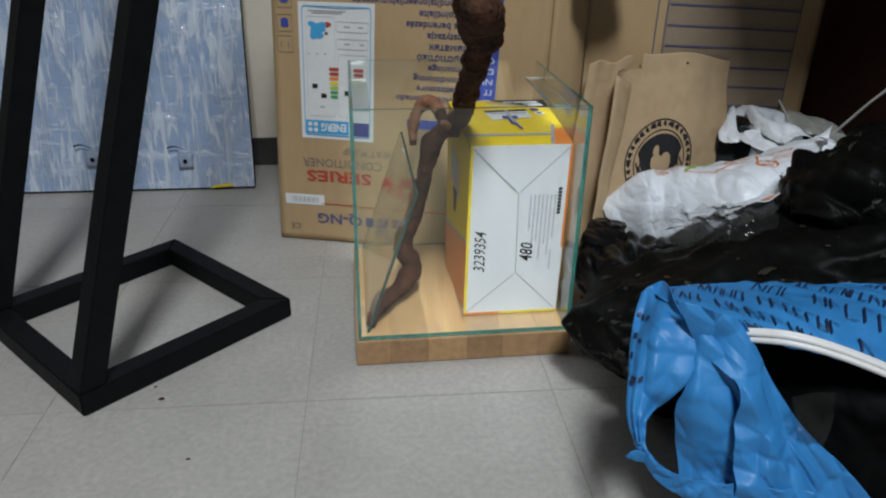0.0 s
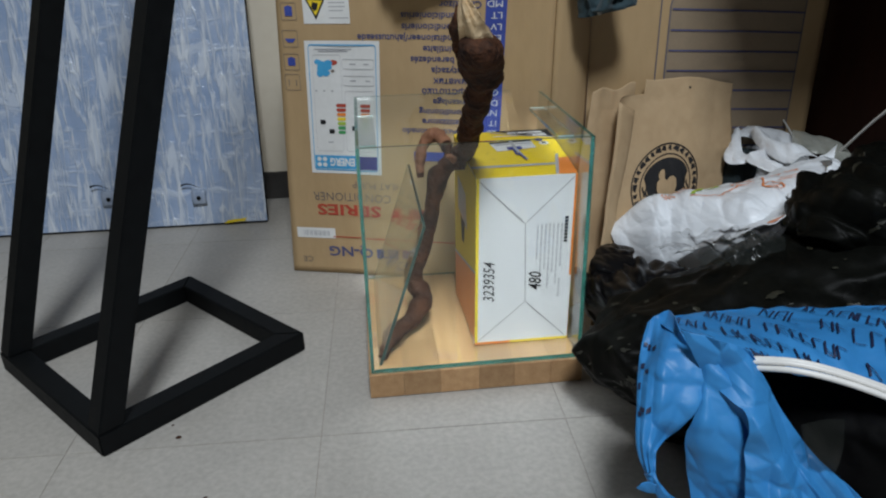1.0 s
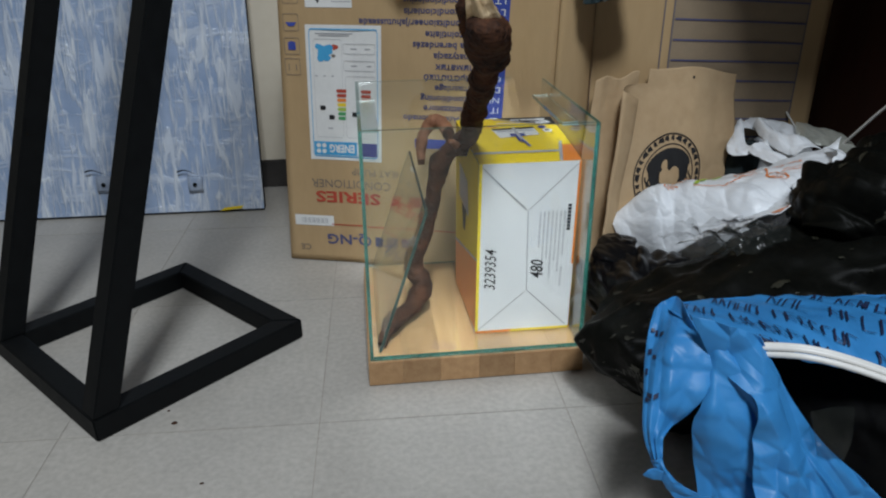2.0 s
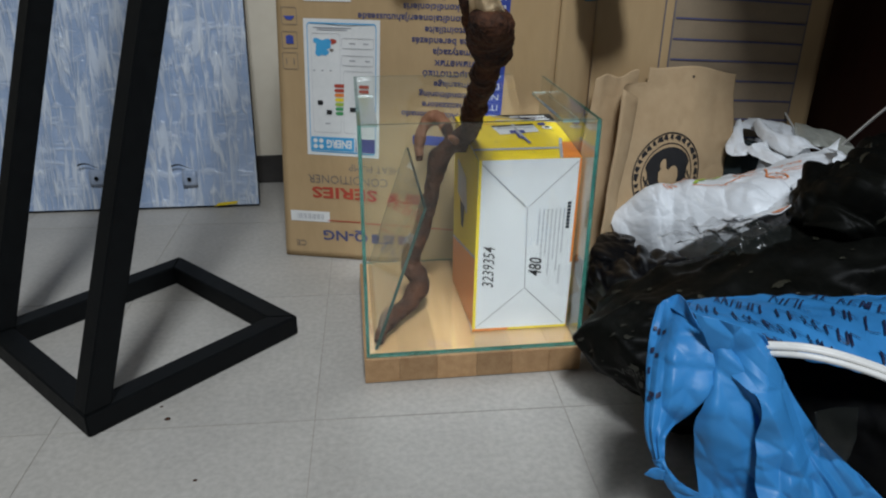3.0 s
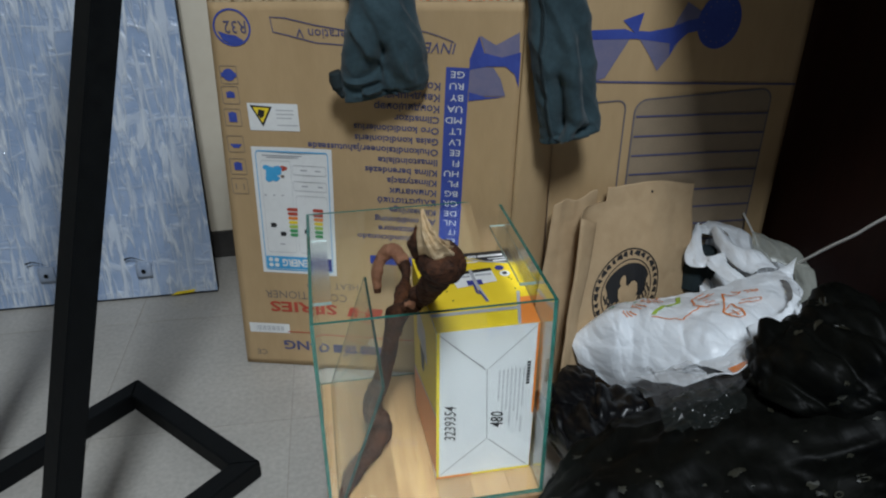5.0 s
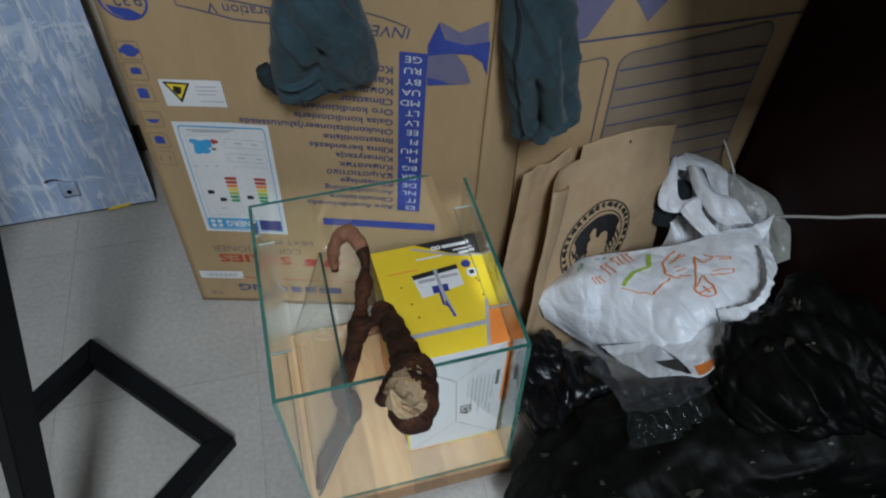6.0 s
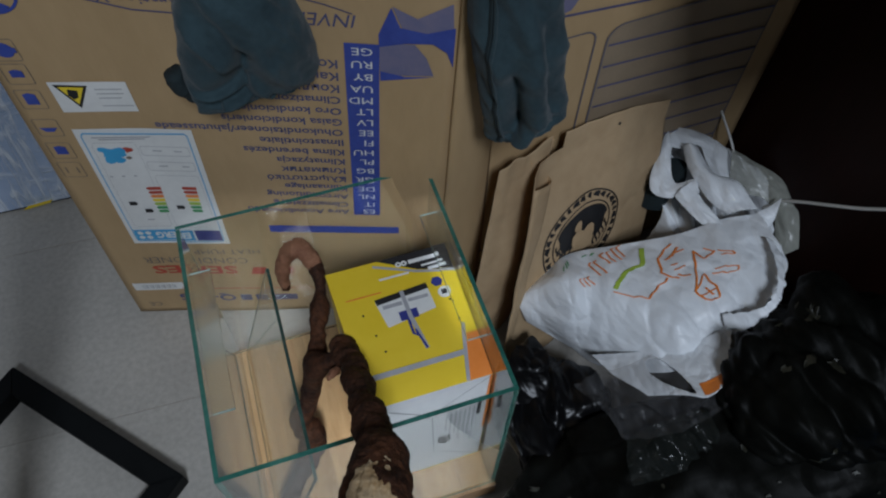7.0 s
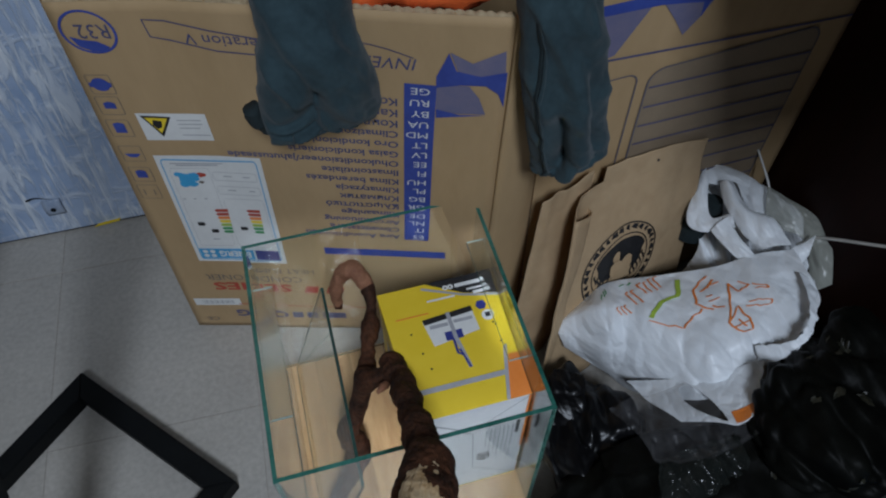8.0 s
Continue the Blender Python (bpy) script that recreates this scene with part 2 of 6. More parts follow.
def wrapped_material():
    """Blue-grey board under wrinkled stretch film, its glints painted into the colour."""
    m = material("film_wrapped_board", (0.30, 0.405, 0.60), (0.42, 0.52, 0.70), 6, 0.22, 0.0, coat=0.8)
    nt = m.node_tree
    add, link = nt.nodes.new, nt.links.new
    bsdf = nt.nodes["Principled BSDF"]
    tc = add("ShaderNodeTexCoord")

    def glint_streaks(scale, stretch, lo, hi):
        mp, n, r = add("ShaderNodeMapping"), add("ShaderNodeTexNoise"), add("ShaderNodeMapRange")
        mp.inputs["Scale"].default_value = stretch
        n.noise_dimensions = "3D"
        n.inputs["Scale"].default_value, n.inputs["Detail"].default_value, n.inputs["Distortion"].default_value = scale, 2.0, 0.25
        link(tc.outputs["Object"], mp.inputs[0])
        link(mp.outputs[0], n.inputs["Vector"])
        a, d = add("ShaderNodeMath"), add("ShaderNodeMath")
        a.operation, d.operation = "SUBTRACT", "ABSOLUTE"
        a.inputs[1].default_value = 0.5
        link(n.outputs[0], a.inputs[0])
        link(a.outputs[0], d.inputs[0])
        r.inputs["From Min"].default_value, r.inputs["From Max"].default_value = lo, hi
        r.inputs["To Min"].default_value, r.inputs["To Max"].default_value = 1, 0
        link(d.outputs[0], r.inputs["Value"])
        return r.outputs[0]
    def sheen_patches(stretch, lo, hi, share):
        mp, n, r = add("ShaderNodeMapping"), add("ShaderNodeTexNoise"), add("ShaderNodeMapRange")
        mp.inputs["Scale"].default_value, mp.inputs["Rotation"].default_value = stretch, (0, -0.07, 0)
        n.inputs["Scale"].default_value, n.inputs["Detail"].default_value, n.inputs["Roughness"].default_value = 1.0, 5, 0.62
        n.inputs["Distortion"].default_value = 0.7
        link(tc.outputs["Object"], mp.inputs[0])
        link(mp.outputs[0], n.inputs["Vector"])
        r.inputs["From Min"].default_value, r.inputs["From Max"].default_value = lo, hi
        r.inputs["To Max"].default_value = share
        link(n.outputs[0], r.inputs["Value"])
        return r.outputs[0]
    # Glints along wrinkles and broad sheen, mixed as near-white into the base colour
    s1 = glint_streaks(6, (6.5, 1, 0.8), 0.0, 0.030)
    joined = sheen_patches((60, 1, 8.5), 0.49, 0.58, 0.95)
    bands = sheen_patches((12, 1, 34), 0.53, 0.64, 0.7)
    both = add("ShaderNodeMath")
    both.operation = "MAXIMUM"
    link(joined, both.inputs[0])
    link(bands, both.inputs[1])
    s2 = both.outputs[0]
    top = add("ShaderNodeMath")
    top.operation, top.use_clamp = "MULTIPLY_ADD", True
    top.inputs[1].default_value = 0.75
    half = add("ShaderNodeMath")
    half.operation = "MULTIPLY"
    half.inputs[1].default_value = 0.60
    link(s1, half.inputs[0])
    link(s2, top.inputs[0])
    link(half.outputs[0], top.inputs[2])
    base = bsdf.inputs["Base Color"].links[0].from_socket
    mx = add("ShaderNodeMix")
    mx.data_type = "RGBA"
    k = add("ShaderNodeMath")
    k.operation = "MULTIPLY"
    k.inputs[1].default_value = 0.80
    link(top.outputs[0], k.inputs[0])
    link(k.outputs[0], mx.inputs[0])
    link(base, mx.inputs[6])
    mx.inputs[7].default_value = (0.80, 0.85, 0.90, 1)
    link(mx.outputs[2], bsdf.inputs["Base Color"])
    b = add("ShaderNodeBump")
    b.inputs["Strength"].default_value, b.inputs["Distance"].default_value = 0.50, 0.006
    link(top.outputs[0], b.inputs["Height"])
    link(b.outputs[0], bsdf.inputs["Normal"])
    link(b.outputs[0], bsdf.inputs["Coat Normal"])
    return m


M_WRAPPED = wrapped_material()

# ---- building helpers ----
BASES = {}


def thing(name, base, label, category, group=""):
    ob = tagged(new(name), label, category, group)
    ob.location = base
    BASES[ob] = Vector(base)
    return ob


def part(name, bm, mat_list, parent=None, label="", smooth=False, kind=""):
    """Links a bmesh, given in world metres, as one mesh object under a thing or a part."""
    me = bpy.data.meshes.new(name)
    base = BASES.get(parent, Vector())
    bmesh.ops.recalc_face_normals(bm, faces=bm.faces)
    for v in bm.verts:
        v.co -= base
    if smooth:
        for f in bm.faces:
            f.smooth = True
    bm.to_mesh(me)
    bm.free()
    for m in (mat_list if isinstance(mat_list, (list, tuple)) else [mat_list]):
        me.materials.append(m)
    if name.endswith("_word") or name in ("country_code", "marker_number"):
        kind = "stuff"
    ob = tagged(new(name, me), label, kind=kind)
    ob.parent = parent
    BASES[ob] = base
    return ob


def box(bm, x0, x1, y0, y1, z0, z1, bevel=0.0):
    made = bmesh.ops.create_cube(bm, size=1)["verts"]
    for v in made:
        v.co = Vector(((x0 + x1) / 2 + v.co.x * (x1 - x0), (y0 + y1) / 2 + v.co.y * (y1 - y0), (z0 + z1) / 2 + v.co.z * (z1 - z0)))
    if bevel:
        edges = list({e for v in made for e in v.link_edges})
        bmesh.ops.bevel(bm, geom=edges, offset=bevel, segments=2, affect="EDGES")
    return made


def boxed(x0, x1, y0, y1, z0, z1, bevel=0.0):
    bm = bmesh.new()
    box(bm, x0, x1, y0, y1, z0, z1, bevel)
    return bm


def grid(fn, nu, nv, u0=0.0, u1=1.0, v0=0.0, v1=1.0, close_u=False, close_v=False, hole=None):
    """A surface sampled from fn(u, v)."""
    bm = bmesh.new()
    cu, cv = nu + (0 if close_u else 1), nv + (0 if close_v else 1)
    vs = [[bm.verts.new(fn(u0 + (u1 - u0) * i / nu, v0 + (v1 - v0) * j / nv)) for j in range(cv)] for i in range(cu)]
    for i in range(nu):
        for j in range(nv):
            if hole and hole((i + 0.5) / nu, (j + 0.5) / nv):
                continue
            bm.faces.new((vs[i][j], vs[(i + 1) % cu][j], vs[(i + 1) % cu][(j + 1) % cv], vs[i][(j + 1) % cv]))
    return bm


def thicken(ob, t, offset=-1.0):
    mod = ob.modifiers.new("thickness", "SOLIDIFY")
    mod.thickness, mod.offset = t, offset
    return ob


def spline(keys, u):
    """Catmull-Rom through keys (tuples of equal length)."""
    n = len(keys) - 1
    s = min(max(u, 0.0), 1.0) * n
    i = min(int(s), n - 1)
    f = s - i
    k = [keys[min(max(j, 0), n)] for j in (i - 1, i, i + 1, i + 2)]
    return [0.5 * (2 * b + (c - a) * f + (2 * a - 5 * b + 4 * c - d) * f * f + (3 * b - a - 3 * c + d) * f ** 3) for a, b, c, d in zip(*k)]


def crumple(p, scale, amount, seed=0.0, stretch=(1, 1, 1)):
    """Sharp folds as in thin film or cloth."""
    q = Vector((p.x * scale * stretch[0] + seed, p.y * scale * stretch[1] - seed * 0.7, p.z * scale * stretch[2] + seed * 1.3))
    a = abs(noise.noise(q))
    b = abs(noise.noise(q * 2.3 + Vector((3.1, 1.7, 5.2))))
    c = abs(noise.noise(q * 4.9 + Vector((7.1, 2.7, 1.2))))
    return amount * (0.36 - a - 0.4 * b - 0.14 * c)


def creased(p, scale, amount, seed=0.0):
    """Straight sharp creases between flat facets, as in thin plastic film."""
    q = p * scale + Vector((seed * 1.3, seed * 2.1, seed * 0.7))
    q += noise.noise_vector(q * 0.5) * 0.5
    q = Vector((q.x + 0.5 * q.z, 0.55 * q.y + 0.2 * q.x, 0.6 * q.z - 0.3 * q.x))
    a = noise.voronoi(q)[0]
    b = noise.voronoi(q * 2.3 + Vector((3.3, 1.1, 2.2)))[0]
    return amount * (min(a[1] - a[0], 0.7) - 0.25 + 0.4 * (min(b[1] - b[0], 0.7) - 0.25))


def folded(p, fold):
    """fold is (scale, amount, seed) for soft lumps, with True behind it for sharp creases."""
    scale, amount, seed = fold[:3]
    return (creased if len(fold) > 3 else crumple)(p, scale, amount, seed) if scale else 0.0


class Loft:
    """A bent tube: keys are (x, y, z, half width, half height)."""

    def __init__(self, keys, up=(0, 0, 1), fold=(0, 0, 0), power=1.0):
        self.keys, self.up, self.fold, self.power = keys, Vector(up), fold, power

    def __call__(self, u, v):
        x, y, z, ra, rb = spline(self.keys, u)
        p0, p1 = Vector(spline(self.keys, u - 0.01)[:3]), Vector(spline(self.keys, u + 0.01)[:3])
        t = (p1 - p0).normalized()
        side = t.cross(self.up).normalized()
        up = side.cross(t).normalized()
        a = 2 * math.pi * v
        ca, sa = math.cos(a), math.sin(a)
        ca, sa = math.copysign(abs(ca) ** self.power, ca), math.copysign(abs(sa) ** self.power, sa)
        p = Vector((x, y, z)) + side * (ra * ca) + up * (rb * sa)
        n = (side * ca + up * sa)
        return p + n * folded(p, self.fold)


class Patch:
    """A sheet through a small net of points, with folds."""

    def __init__(self, rows, fold=(0, 0, 0), out=(0, -1, 0)):
        self.rows, self.fold, self.out = rows, fold, Vector(out)

    def __call__(self, u, v):
        p = Vector(spline([spline(r, u) for r in self.rows], v))
        return p + self.out * folded(p, self.fold)


def capped(bm):
    """Closes the open ends of a tube."""
    edges = [e for e in bm.edges if len(e.link_faces) == 1]
    bmesh.ops.holes_fill(bm, edges=edges, sides=0)
    return bm


def tube(keys, nu, nv, up=(0, 0, 1), fold=(0, 0, 0), power=1.0):
    return capped(grid(Loft(keys, up, fold, power), nu, nv, close_v=True))


def print_rect(face, a0, a1, b0, b1, n=4, off=0.0012):
    return grid(lambda u, v: face(a0 + (a1 - a0) * u, b0 + (b1 - b0) * v, off), n, n)


def print_poly(face, pts, off=0.0012):
    bm = bmesh.new()
    bm.faces.new([bm.verts.new(face(a, b, off)) for a, b in pts])
    bmesh.ops.triangulate(bm, faces=bm.faces)
    return bm


def print_ring(face, a, b, r0, r1, n=28, off=0.0012, squash=1.0):
    return grid(lambda u, v: face(a + (r0 + (r1 - r0) * v) * math.cos(2 * math.pi * u), b + squash * (r0 + (r1 - r0) * v) * math.sin(2 * math.pi * u), off), n, 1, close_u=True)


def print_line(face, pts, w, off=0.0014, closed=False):
    """A printed stroke along a path."""
    bm = bmesh.new()
    n = len(pts)
    rows = []
    for i, (a, b) in enumerate(pts):
        p, q = pts[(i - 1) % n if closed else max(i - 1, 0)], pts[(i + 1) % n if closed else min(i + 1, n - 1)]
        d = Vector((q[0] - p[0], q[1] - p[1]))
        d = Vector((-d.y, d.x)).normalized() * w / 2
        rows.append((bm.verts.new(face(a + d.x, b + d.y, off)), bm.verts.new(face(a - d.x, b - d.y, off))))
    for i in range(n if closed else n - 1):
        (a, b), (c, d) = rows[i], rows[(i + 1) % n]
        bm.faces.new((a, b, d, c))
    return bm


def rounded_rect(a0, a1, b0, b1, r, n=5):
    pts = []
    for cx, cy, s in ((a1 - r, b1 - r, 0), (a0 + r, b1 - r, 90), (a0 + r, b0 + r, 180), (a1 - r, b0 + r, 270)):
        pts += [(cx + r * math.cos(radians(s + 90 * i / n)), cy + r * math.sin(radians(s + 90 * i / n))) for i in range(n + 1)]
    return pts


def merge(bm, other):
    me = bpy.data.meshes.new("join")
    other.to_mesh(me)
    other.free()
    bm.from_mesh(me)
    bpy.data.meshes.remove(me)
    return bm


def lettering(face, text, a, b, size, way=(1, 0), off=0.0014, shear=0.0, bold=0.0, stretch=1.0):
    """Letters of the built-in font laid on a face; way is the direction in which the line runs."""
    cu = bpy.data.curves.new("lettering", "FONT")
    cu.body, cu.size, cu.shear, cu.offset, cu.resolution_u = text, size, shear, bold, 2
    tmp = bpy.data.objects.new("lettering", cu)
    scene.collection.objects.link(tmp)
    bpy.context.view_layer.update()
    me = bpy.data.meshes.new_from_object(tmp.evaluated_get(bpy.context.evaluated_depsgraph_get()))
    bpy.data.objects.remove(tmp)
    bpy.data.curves.remove(cu)
    bm = bmesh.new()
    bm.from_mesh(me)
    bpy.data.meshes.remove(me)
    wx, wy = way
    for v in bm.verts:
        x, y = v.co.x * stretch, v.co.y
        v.co = face(a + wx * x - wy * y, b + wy * x + wx * y, off)
    return bm

# ---- room ----
WALL_Y, RIGHT_X, TOP_Z = 0.852, 0.79, 2.6


def structure(name, bm, mat_list, label, category=""):
    return tagged(part(name, bm, mat_list, None, label), category=category, kind="structure")


floor = structure("floor", boxed(-2.6, 2.6, -3.2, WALL_Y + 0.12, -0.06, -0.0009), M_JOINT, "pale grey speckled vinyl tile floor", "floor")
structure("wall_north", boxed(-2.6, 2.6, WALL_Y, WALL_Y + 0.12, 0, TOP_Z), M_WALL, "cream painted wall behind the stored things", "wall")
structure("wall_south", boxed(-2.6, 2.6, -3.32, -3.2, 0, TOP_Z), M_ROOM, "unseen wall, darkened to cut bounce light", "wall")
structure("wall_west", boxed(-2.72, -2.6, -3.2, WALL_Y, 0, TOP_Z), M_ROOM, "unseen wall, darkened to cut bounce light", "wall")
structure("wall_east", boxed(2.6, 2.72, -3.2, WALL_Y, 0, TOP_Z), M_ROOM, "unseen wall, darkened to cut bounce light", "wall")
structure("ceiling", boxed(-2.72, 2.72, -3.32, WALL_Y + 0.12, TOP_Z, TOP_Z + 0.1), M_CEIL, "unseen ceiling, darkened to cut bounce light", "ceiling")
structure("baseboard", boxed(-2.6, 2.6, WALL_Y - 0.012, WALL_Y - 0.001, 0, 0.065, 0.003), M_BASEBOARD, "dark grey skirting strip along the wall", "baseboard")

# dark wardrobe whose side closes the corner
wardrobe = thing("wardrobe", (1.05, 0.3, 0), "tall dark maroon wooden wardrobe side", "wardrobe")
part("side_panel", boxed(RIGHT_X, RIGHT_X + 0.02, -0.97, WALL_Y - 0.014, 0.0, 2.0, 0.002), M_MAROON, wardrobe)
part("back_panel", boxed(RIGHT_X + 0.021, 1.38, WALL_Y - 0.03, WALL_Y - 0.014, 0.0, 2.0), M_MAROON, wardrobe)
part("door", boxed(RIGHT_X + 0.021, 1.38, -0.99, -0.972, 0.05, 2.0, 0.002), M_MAROON, wardrobe)
# Unseen box, added only to block the lamp from the carton's right side
part("added_shade_box", boxed(0.48, RIGHT_X - 0.001, -0.20, WALL_Y - 0.014, 0.84, 2.0, 0.002), M_MAROON, wardrobe)
part("top_panel", boxed(RIGHT_X, 1.38, -0.97, WALL_Y - 0.014, 2.001, 2.02), M_MAROON, wardrobe)
part("plinth", boxed(RIGHT_X + 0.021, 1.38, -0.95, -0.94, 0.0, 0.049), M_MAROON, wardrobe)

# ---- film-wrapped board leaning on the wall ----
LEAN_K = 0.155
BOARD_X0, BOARD_X1, BOARD_H, BOARD_T = -0.86, -0.208, 0.93, 0.022


def board_face(x, z, off=0.0):
    """A place on the board's front by x and the height along it."""
    y0 = 0.688 - 0.012 * (x - BOARD_X1)
    n = math.sqrt(1 + LEAN_K ** 2)
    return Vector((x, y0 + LEAN_K * z / n - off / n, z / n + off * LEAN_K / n + 0.001))


board = thing("wrapped_board", (-0.53, 0.70, 0), "blue-grey board in wrinkled clear stretch film leaning on the wall", "board")


def film_face(u, v):
    x, z = BOARD_X0 + (BOARD_X1 - BOARD_X0) * u, 0.004 + (BOARD_H - 0.008) * v
    w = noise.noise(Vector((x * 26, z * 4.5, 0))) * 0.0035 + abs(noise.noise(Vector((x * 55, z * 11, 3)))) * 0.004
    w += abs(noise.noise(Vector((x * 14, z * 38, 8)))) * 0.003
    edge = min(1, 12 * min(u, 1 - u, v, 1 - v))
    return board_face(x, z, 0.002 + w * edge)


bm = grid(film_face, 110, 130)
part("film_front", bm, M_WRAPPED, board, "wrinkled clear film over blue-grey foam, white glints painted in", True)
bm = bmesh.new()
corners = [board_face(x, z, o) for o in (0.0, -BOARD_T) for x, z in ((BOARD_X0, 0), (BOARD_X1, 0), (BOARD_X1, BOARD_H), (BOARD_X0, BOARD_H))]
vs = [bm.verts.new(c) for c in corners]
for f in ((0, 1, 2, 3), (7, 6, 5, 4), (0, 4, 5, 1), (1, 5, 6, 2), (2, 6, 7, 3), (3, 7, 4, 0)):
    bm.faces.new([vs[i] for i in f])
part("core", bm, M_BLACK_STEEL, board, "dark edge of the board")
for x, z in ((-0.53, 0.075), (-0.345, 0.068)):
    bm = grid(lambda u, v: board_face(x + 0.030 * (u - 0.5), z + 0.032 * (v - 0.6), 0.007 + 0.004 * math.sin(3 * v)), 4, 6)
    clip = part("bracket", bm, M_BRACKET, board, "bright metal hanging bracket under the film", True)
    thicken(clip, 0.003)
    part("bolt", print_ring(lambda a, b, o: board_face(a, b, 0.0165), x, z - 0.004, 0.0, 0.0045, 14), M_BLACK_STEEL, clip)
    bm = grid(lambda u, v: board_face(x + 0.045 * (u - 0.75), z + 0.022 + 0.004 * v * (1 - u) + 0.004 * math.sin(5 * u), 0.016), 8, 2)
    part("film_tear", bm, M_BLACK_STEEL, clip)
ragged = [(0.030 * (1 + 0.55 * noise.noise(Vector((i * 1.9, 3, 0)))) * math.cos(i * 0.449), 0.020 * (1 + 0.6 * noise.noise(Vector((i * 1.3, 7, 2)))) * math.sin(i * 0.449)) for i in range(14)]
bm = grid(lambda u, v: board_face(-0.60 + v * ragged[round(u * 14) % 14][0], 0.70 + v * ragged[round(u * 14) % 14][1], 0.020 + 0.006 * noise.noise(Vector((u * 9, v * 3, 1)))), 14, 4, close_u=True)
thicken(part("torn_foam", bm, M_KRAFT_EDGE, board, "torn pale foam where the film is open", True), 0.006)
bm = print_poly(lambda a, b, o: board_face(a, b, 0.010), [(-0.30, 0.004), (-0.255, 0.008), (-0.25, 0.014), (-0.29, 0.011)])
part("tape_scrap", bm, M_YELLOW_INK, board, "scrap of yellow tape")

# ---- black steel stand ----
stand = thing("steel_stand", (-0.313, 0.15, 0), "black square-tube steel stand with two slanted uprights", "stand")
NEAR, EAST, FAR, WEST = Vector((-0.326, -0.074, 0)), Vector((-0.095, 0.140, 0)), Vector((-0.307, 0.372, 0)), Vector((-0.534, 0.152, 0))
TUBE = 0.031
MID = (NEAR + EAST + FAR + WEST) / 4


def bar(p, q, in_dir, w, h):
    """A mitred side of the square base."""
    d = (q - p).normalized()
    bm = bmesh.new()
    ring = [p, q, q + in_dir * w - d * w, p + in_dir * w + d * w]
    low = [bm.verts.new(v + Vector((0, 0, 0.001))) for v in ring]
    top = [bm.verts.new(v + Vector((0, 0, h))) for v in ring]
    bm.faces.new(low[::-1])
    bm.faces.new(top)
    for i in range(4):
        bm.faces.new((low[i], low[(i + 1) % 4], top[(i + 1) % 4], top[i]))
    bmesh.ops.bevel(bm, geom=list(bm.edges), offset=0.0016, segments=2, affect="EDGES")
    return bm


for p, q in ((NEAR, EAST), (EAST, FAR), (FAR, WEST), (WEST, NEAR)):
    d = (q - p).normalized()
    part("base_bar", bar(p, q, Vector((-d.y, d.x, 0)), TUBE, TUBE), M_BLACK_STEEL, stand)
OVER = (EAST - NEAR).normalized()
ALONG = (WEST - NEAR).normalized()
SLOPE, UP_TOP = 0.335, 0.86
for foot in (NEAR + OVER * 0.001 + ALONG * 0.001, WEST + OVER * 0.001 - ALONG * (TUBE + 0.001)):
    bm = bmesh.new()
    ends = []
    for z in (TUBE + 0.0005, UP_TOP):
        c = foot + OVER * (SLOPE * (z - TUBE)) + Vector((0, 0, z))
        ends.append([bm.verts.new(c + OVER * (a * TUBE * 1.05) + ALONG * (b * TUBE)) for a, b in ((0, 0), (1, 0), (1, 1), (0, 1))])
    bm.faces.new(ends[0])
    bm.faces.new(ends[1][::-1])
    for i in range(4):
        bm.faces.new((ends[0][i], ends[0][(i + 1) % 4], ends[1][(i + 1) % 4], ends[1][i]))
    bmesh.ops.recalc_face_normals(bm, faces=bm.faces)
    bmesh.ops.bevel(bm, geom=list(bm.edges), offset=0.0016, segments=2, affect="EDGES")
    part("upright", bm, M_BLACK_STEEL, stand)

# ---- big appliance carton ----
CARTON_H = 0.645
E1X, E2X, E3X = 0.305, 0.367, 0.782


def front_y(x, z):
    return 0.425 - 0.287 * (x + 0.129) - (0.028 + 0.2 * max(0.0, x)) * z


def right_y(x, z):
    return 0.298 + 0.09 * (x - 0.36)


def carton_front(x, z, off=0.0):
    dent = 0.0015 * noise.noise(Vector((x * 9, z * 7, 1)))
    return Vector((x - 0.28 * off, front_y(x, z) + dent - 0.96 * off, z))


def carton_right(x, z, off=0.0):
    dent = 0.0008 * noise.noise(Vector((x * 7, z * 6, 4)))
    return Vector((x, right_y(x, z) + dent - off, z))


def carton_corner(u, z):
    a, b = carton_front(E1X, z), carton_right(E2X, z)
    return a.lerp(b, u) + Vector((0.006, -0.006, 0)) * math.sin(math.pi * u)


def left_x(z):
    """The front panel's outer edge, which leans inwards with height."""
    return -0.132 + 0.045 * z


def column_face(x, z, off=0.0):
    return carton_front(x - 0.033 * (0.5535 - z), z, off)


carton = thing("appliance_carton", (0.3, 0.55, 0), "large upside-down brown air conditioner carton with blue print", "carton")


def front_top(u):
    """Height of the torn front edge, lower towards the outer side."""
    return CARTON_H - 0.003 - 0.012 * (1 - u)


FRONT = part("front_panel", grid(lambda u, v: carton_front(left_x(CARTON_H * v) + (E1X - left_x(CARTON_H * v)) * u, 0.002 + (front_top(u) - 0.002) * v), 40, 50), M_KRAFT, carton, "printed brown board panel", True)
thicken(FRONT, 0.005, 1.0)
CORNER = part("corner_panel", grid(lambda u, v: carton_corner(u, 0.002 + (CARTON_H - 0.002) * v), 8, 50), M_KRAFT, carton, "crushed corner strip", True)
thicken(CORNER, 0.005, 1.0)
SIDE = part("side_panel", grid(lambda u, v: carton_right(E2X + (E3X - E2X) * u, 0.002 + (0.70 - 0.002) * v), 40, 50), M_KRAFT, carton, "panel printed with a louvred unit", True)
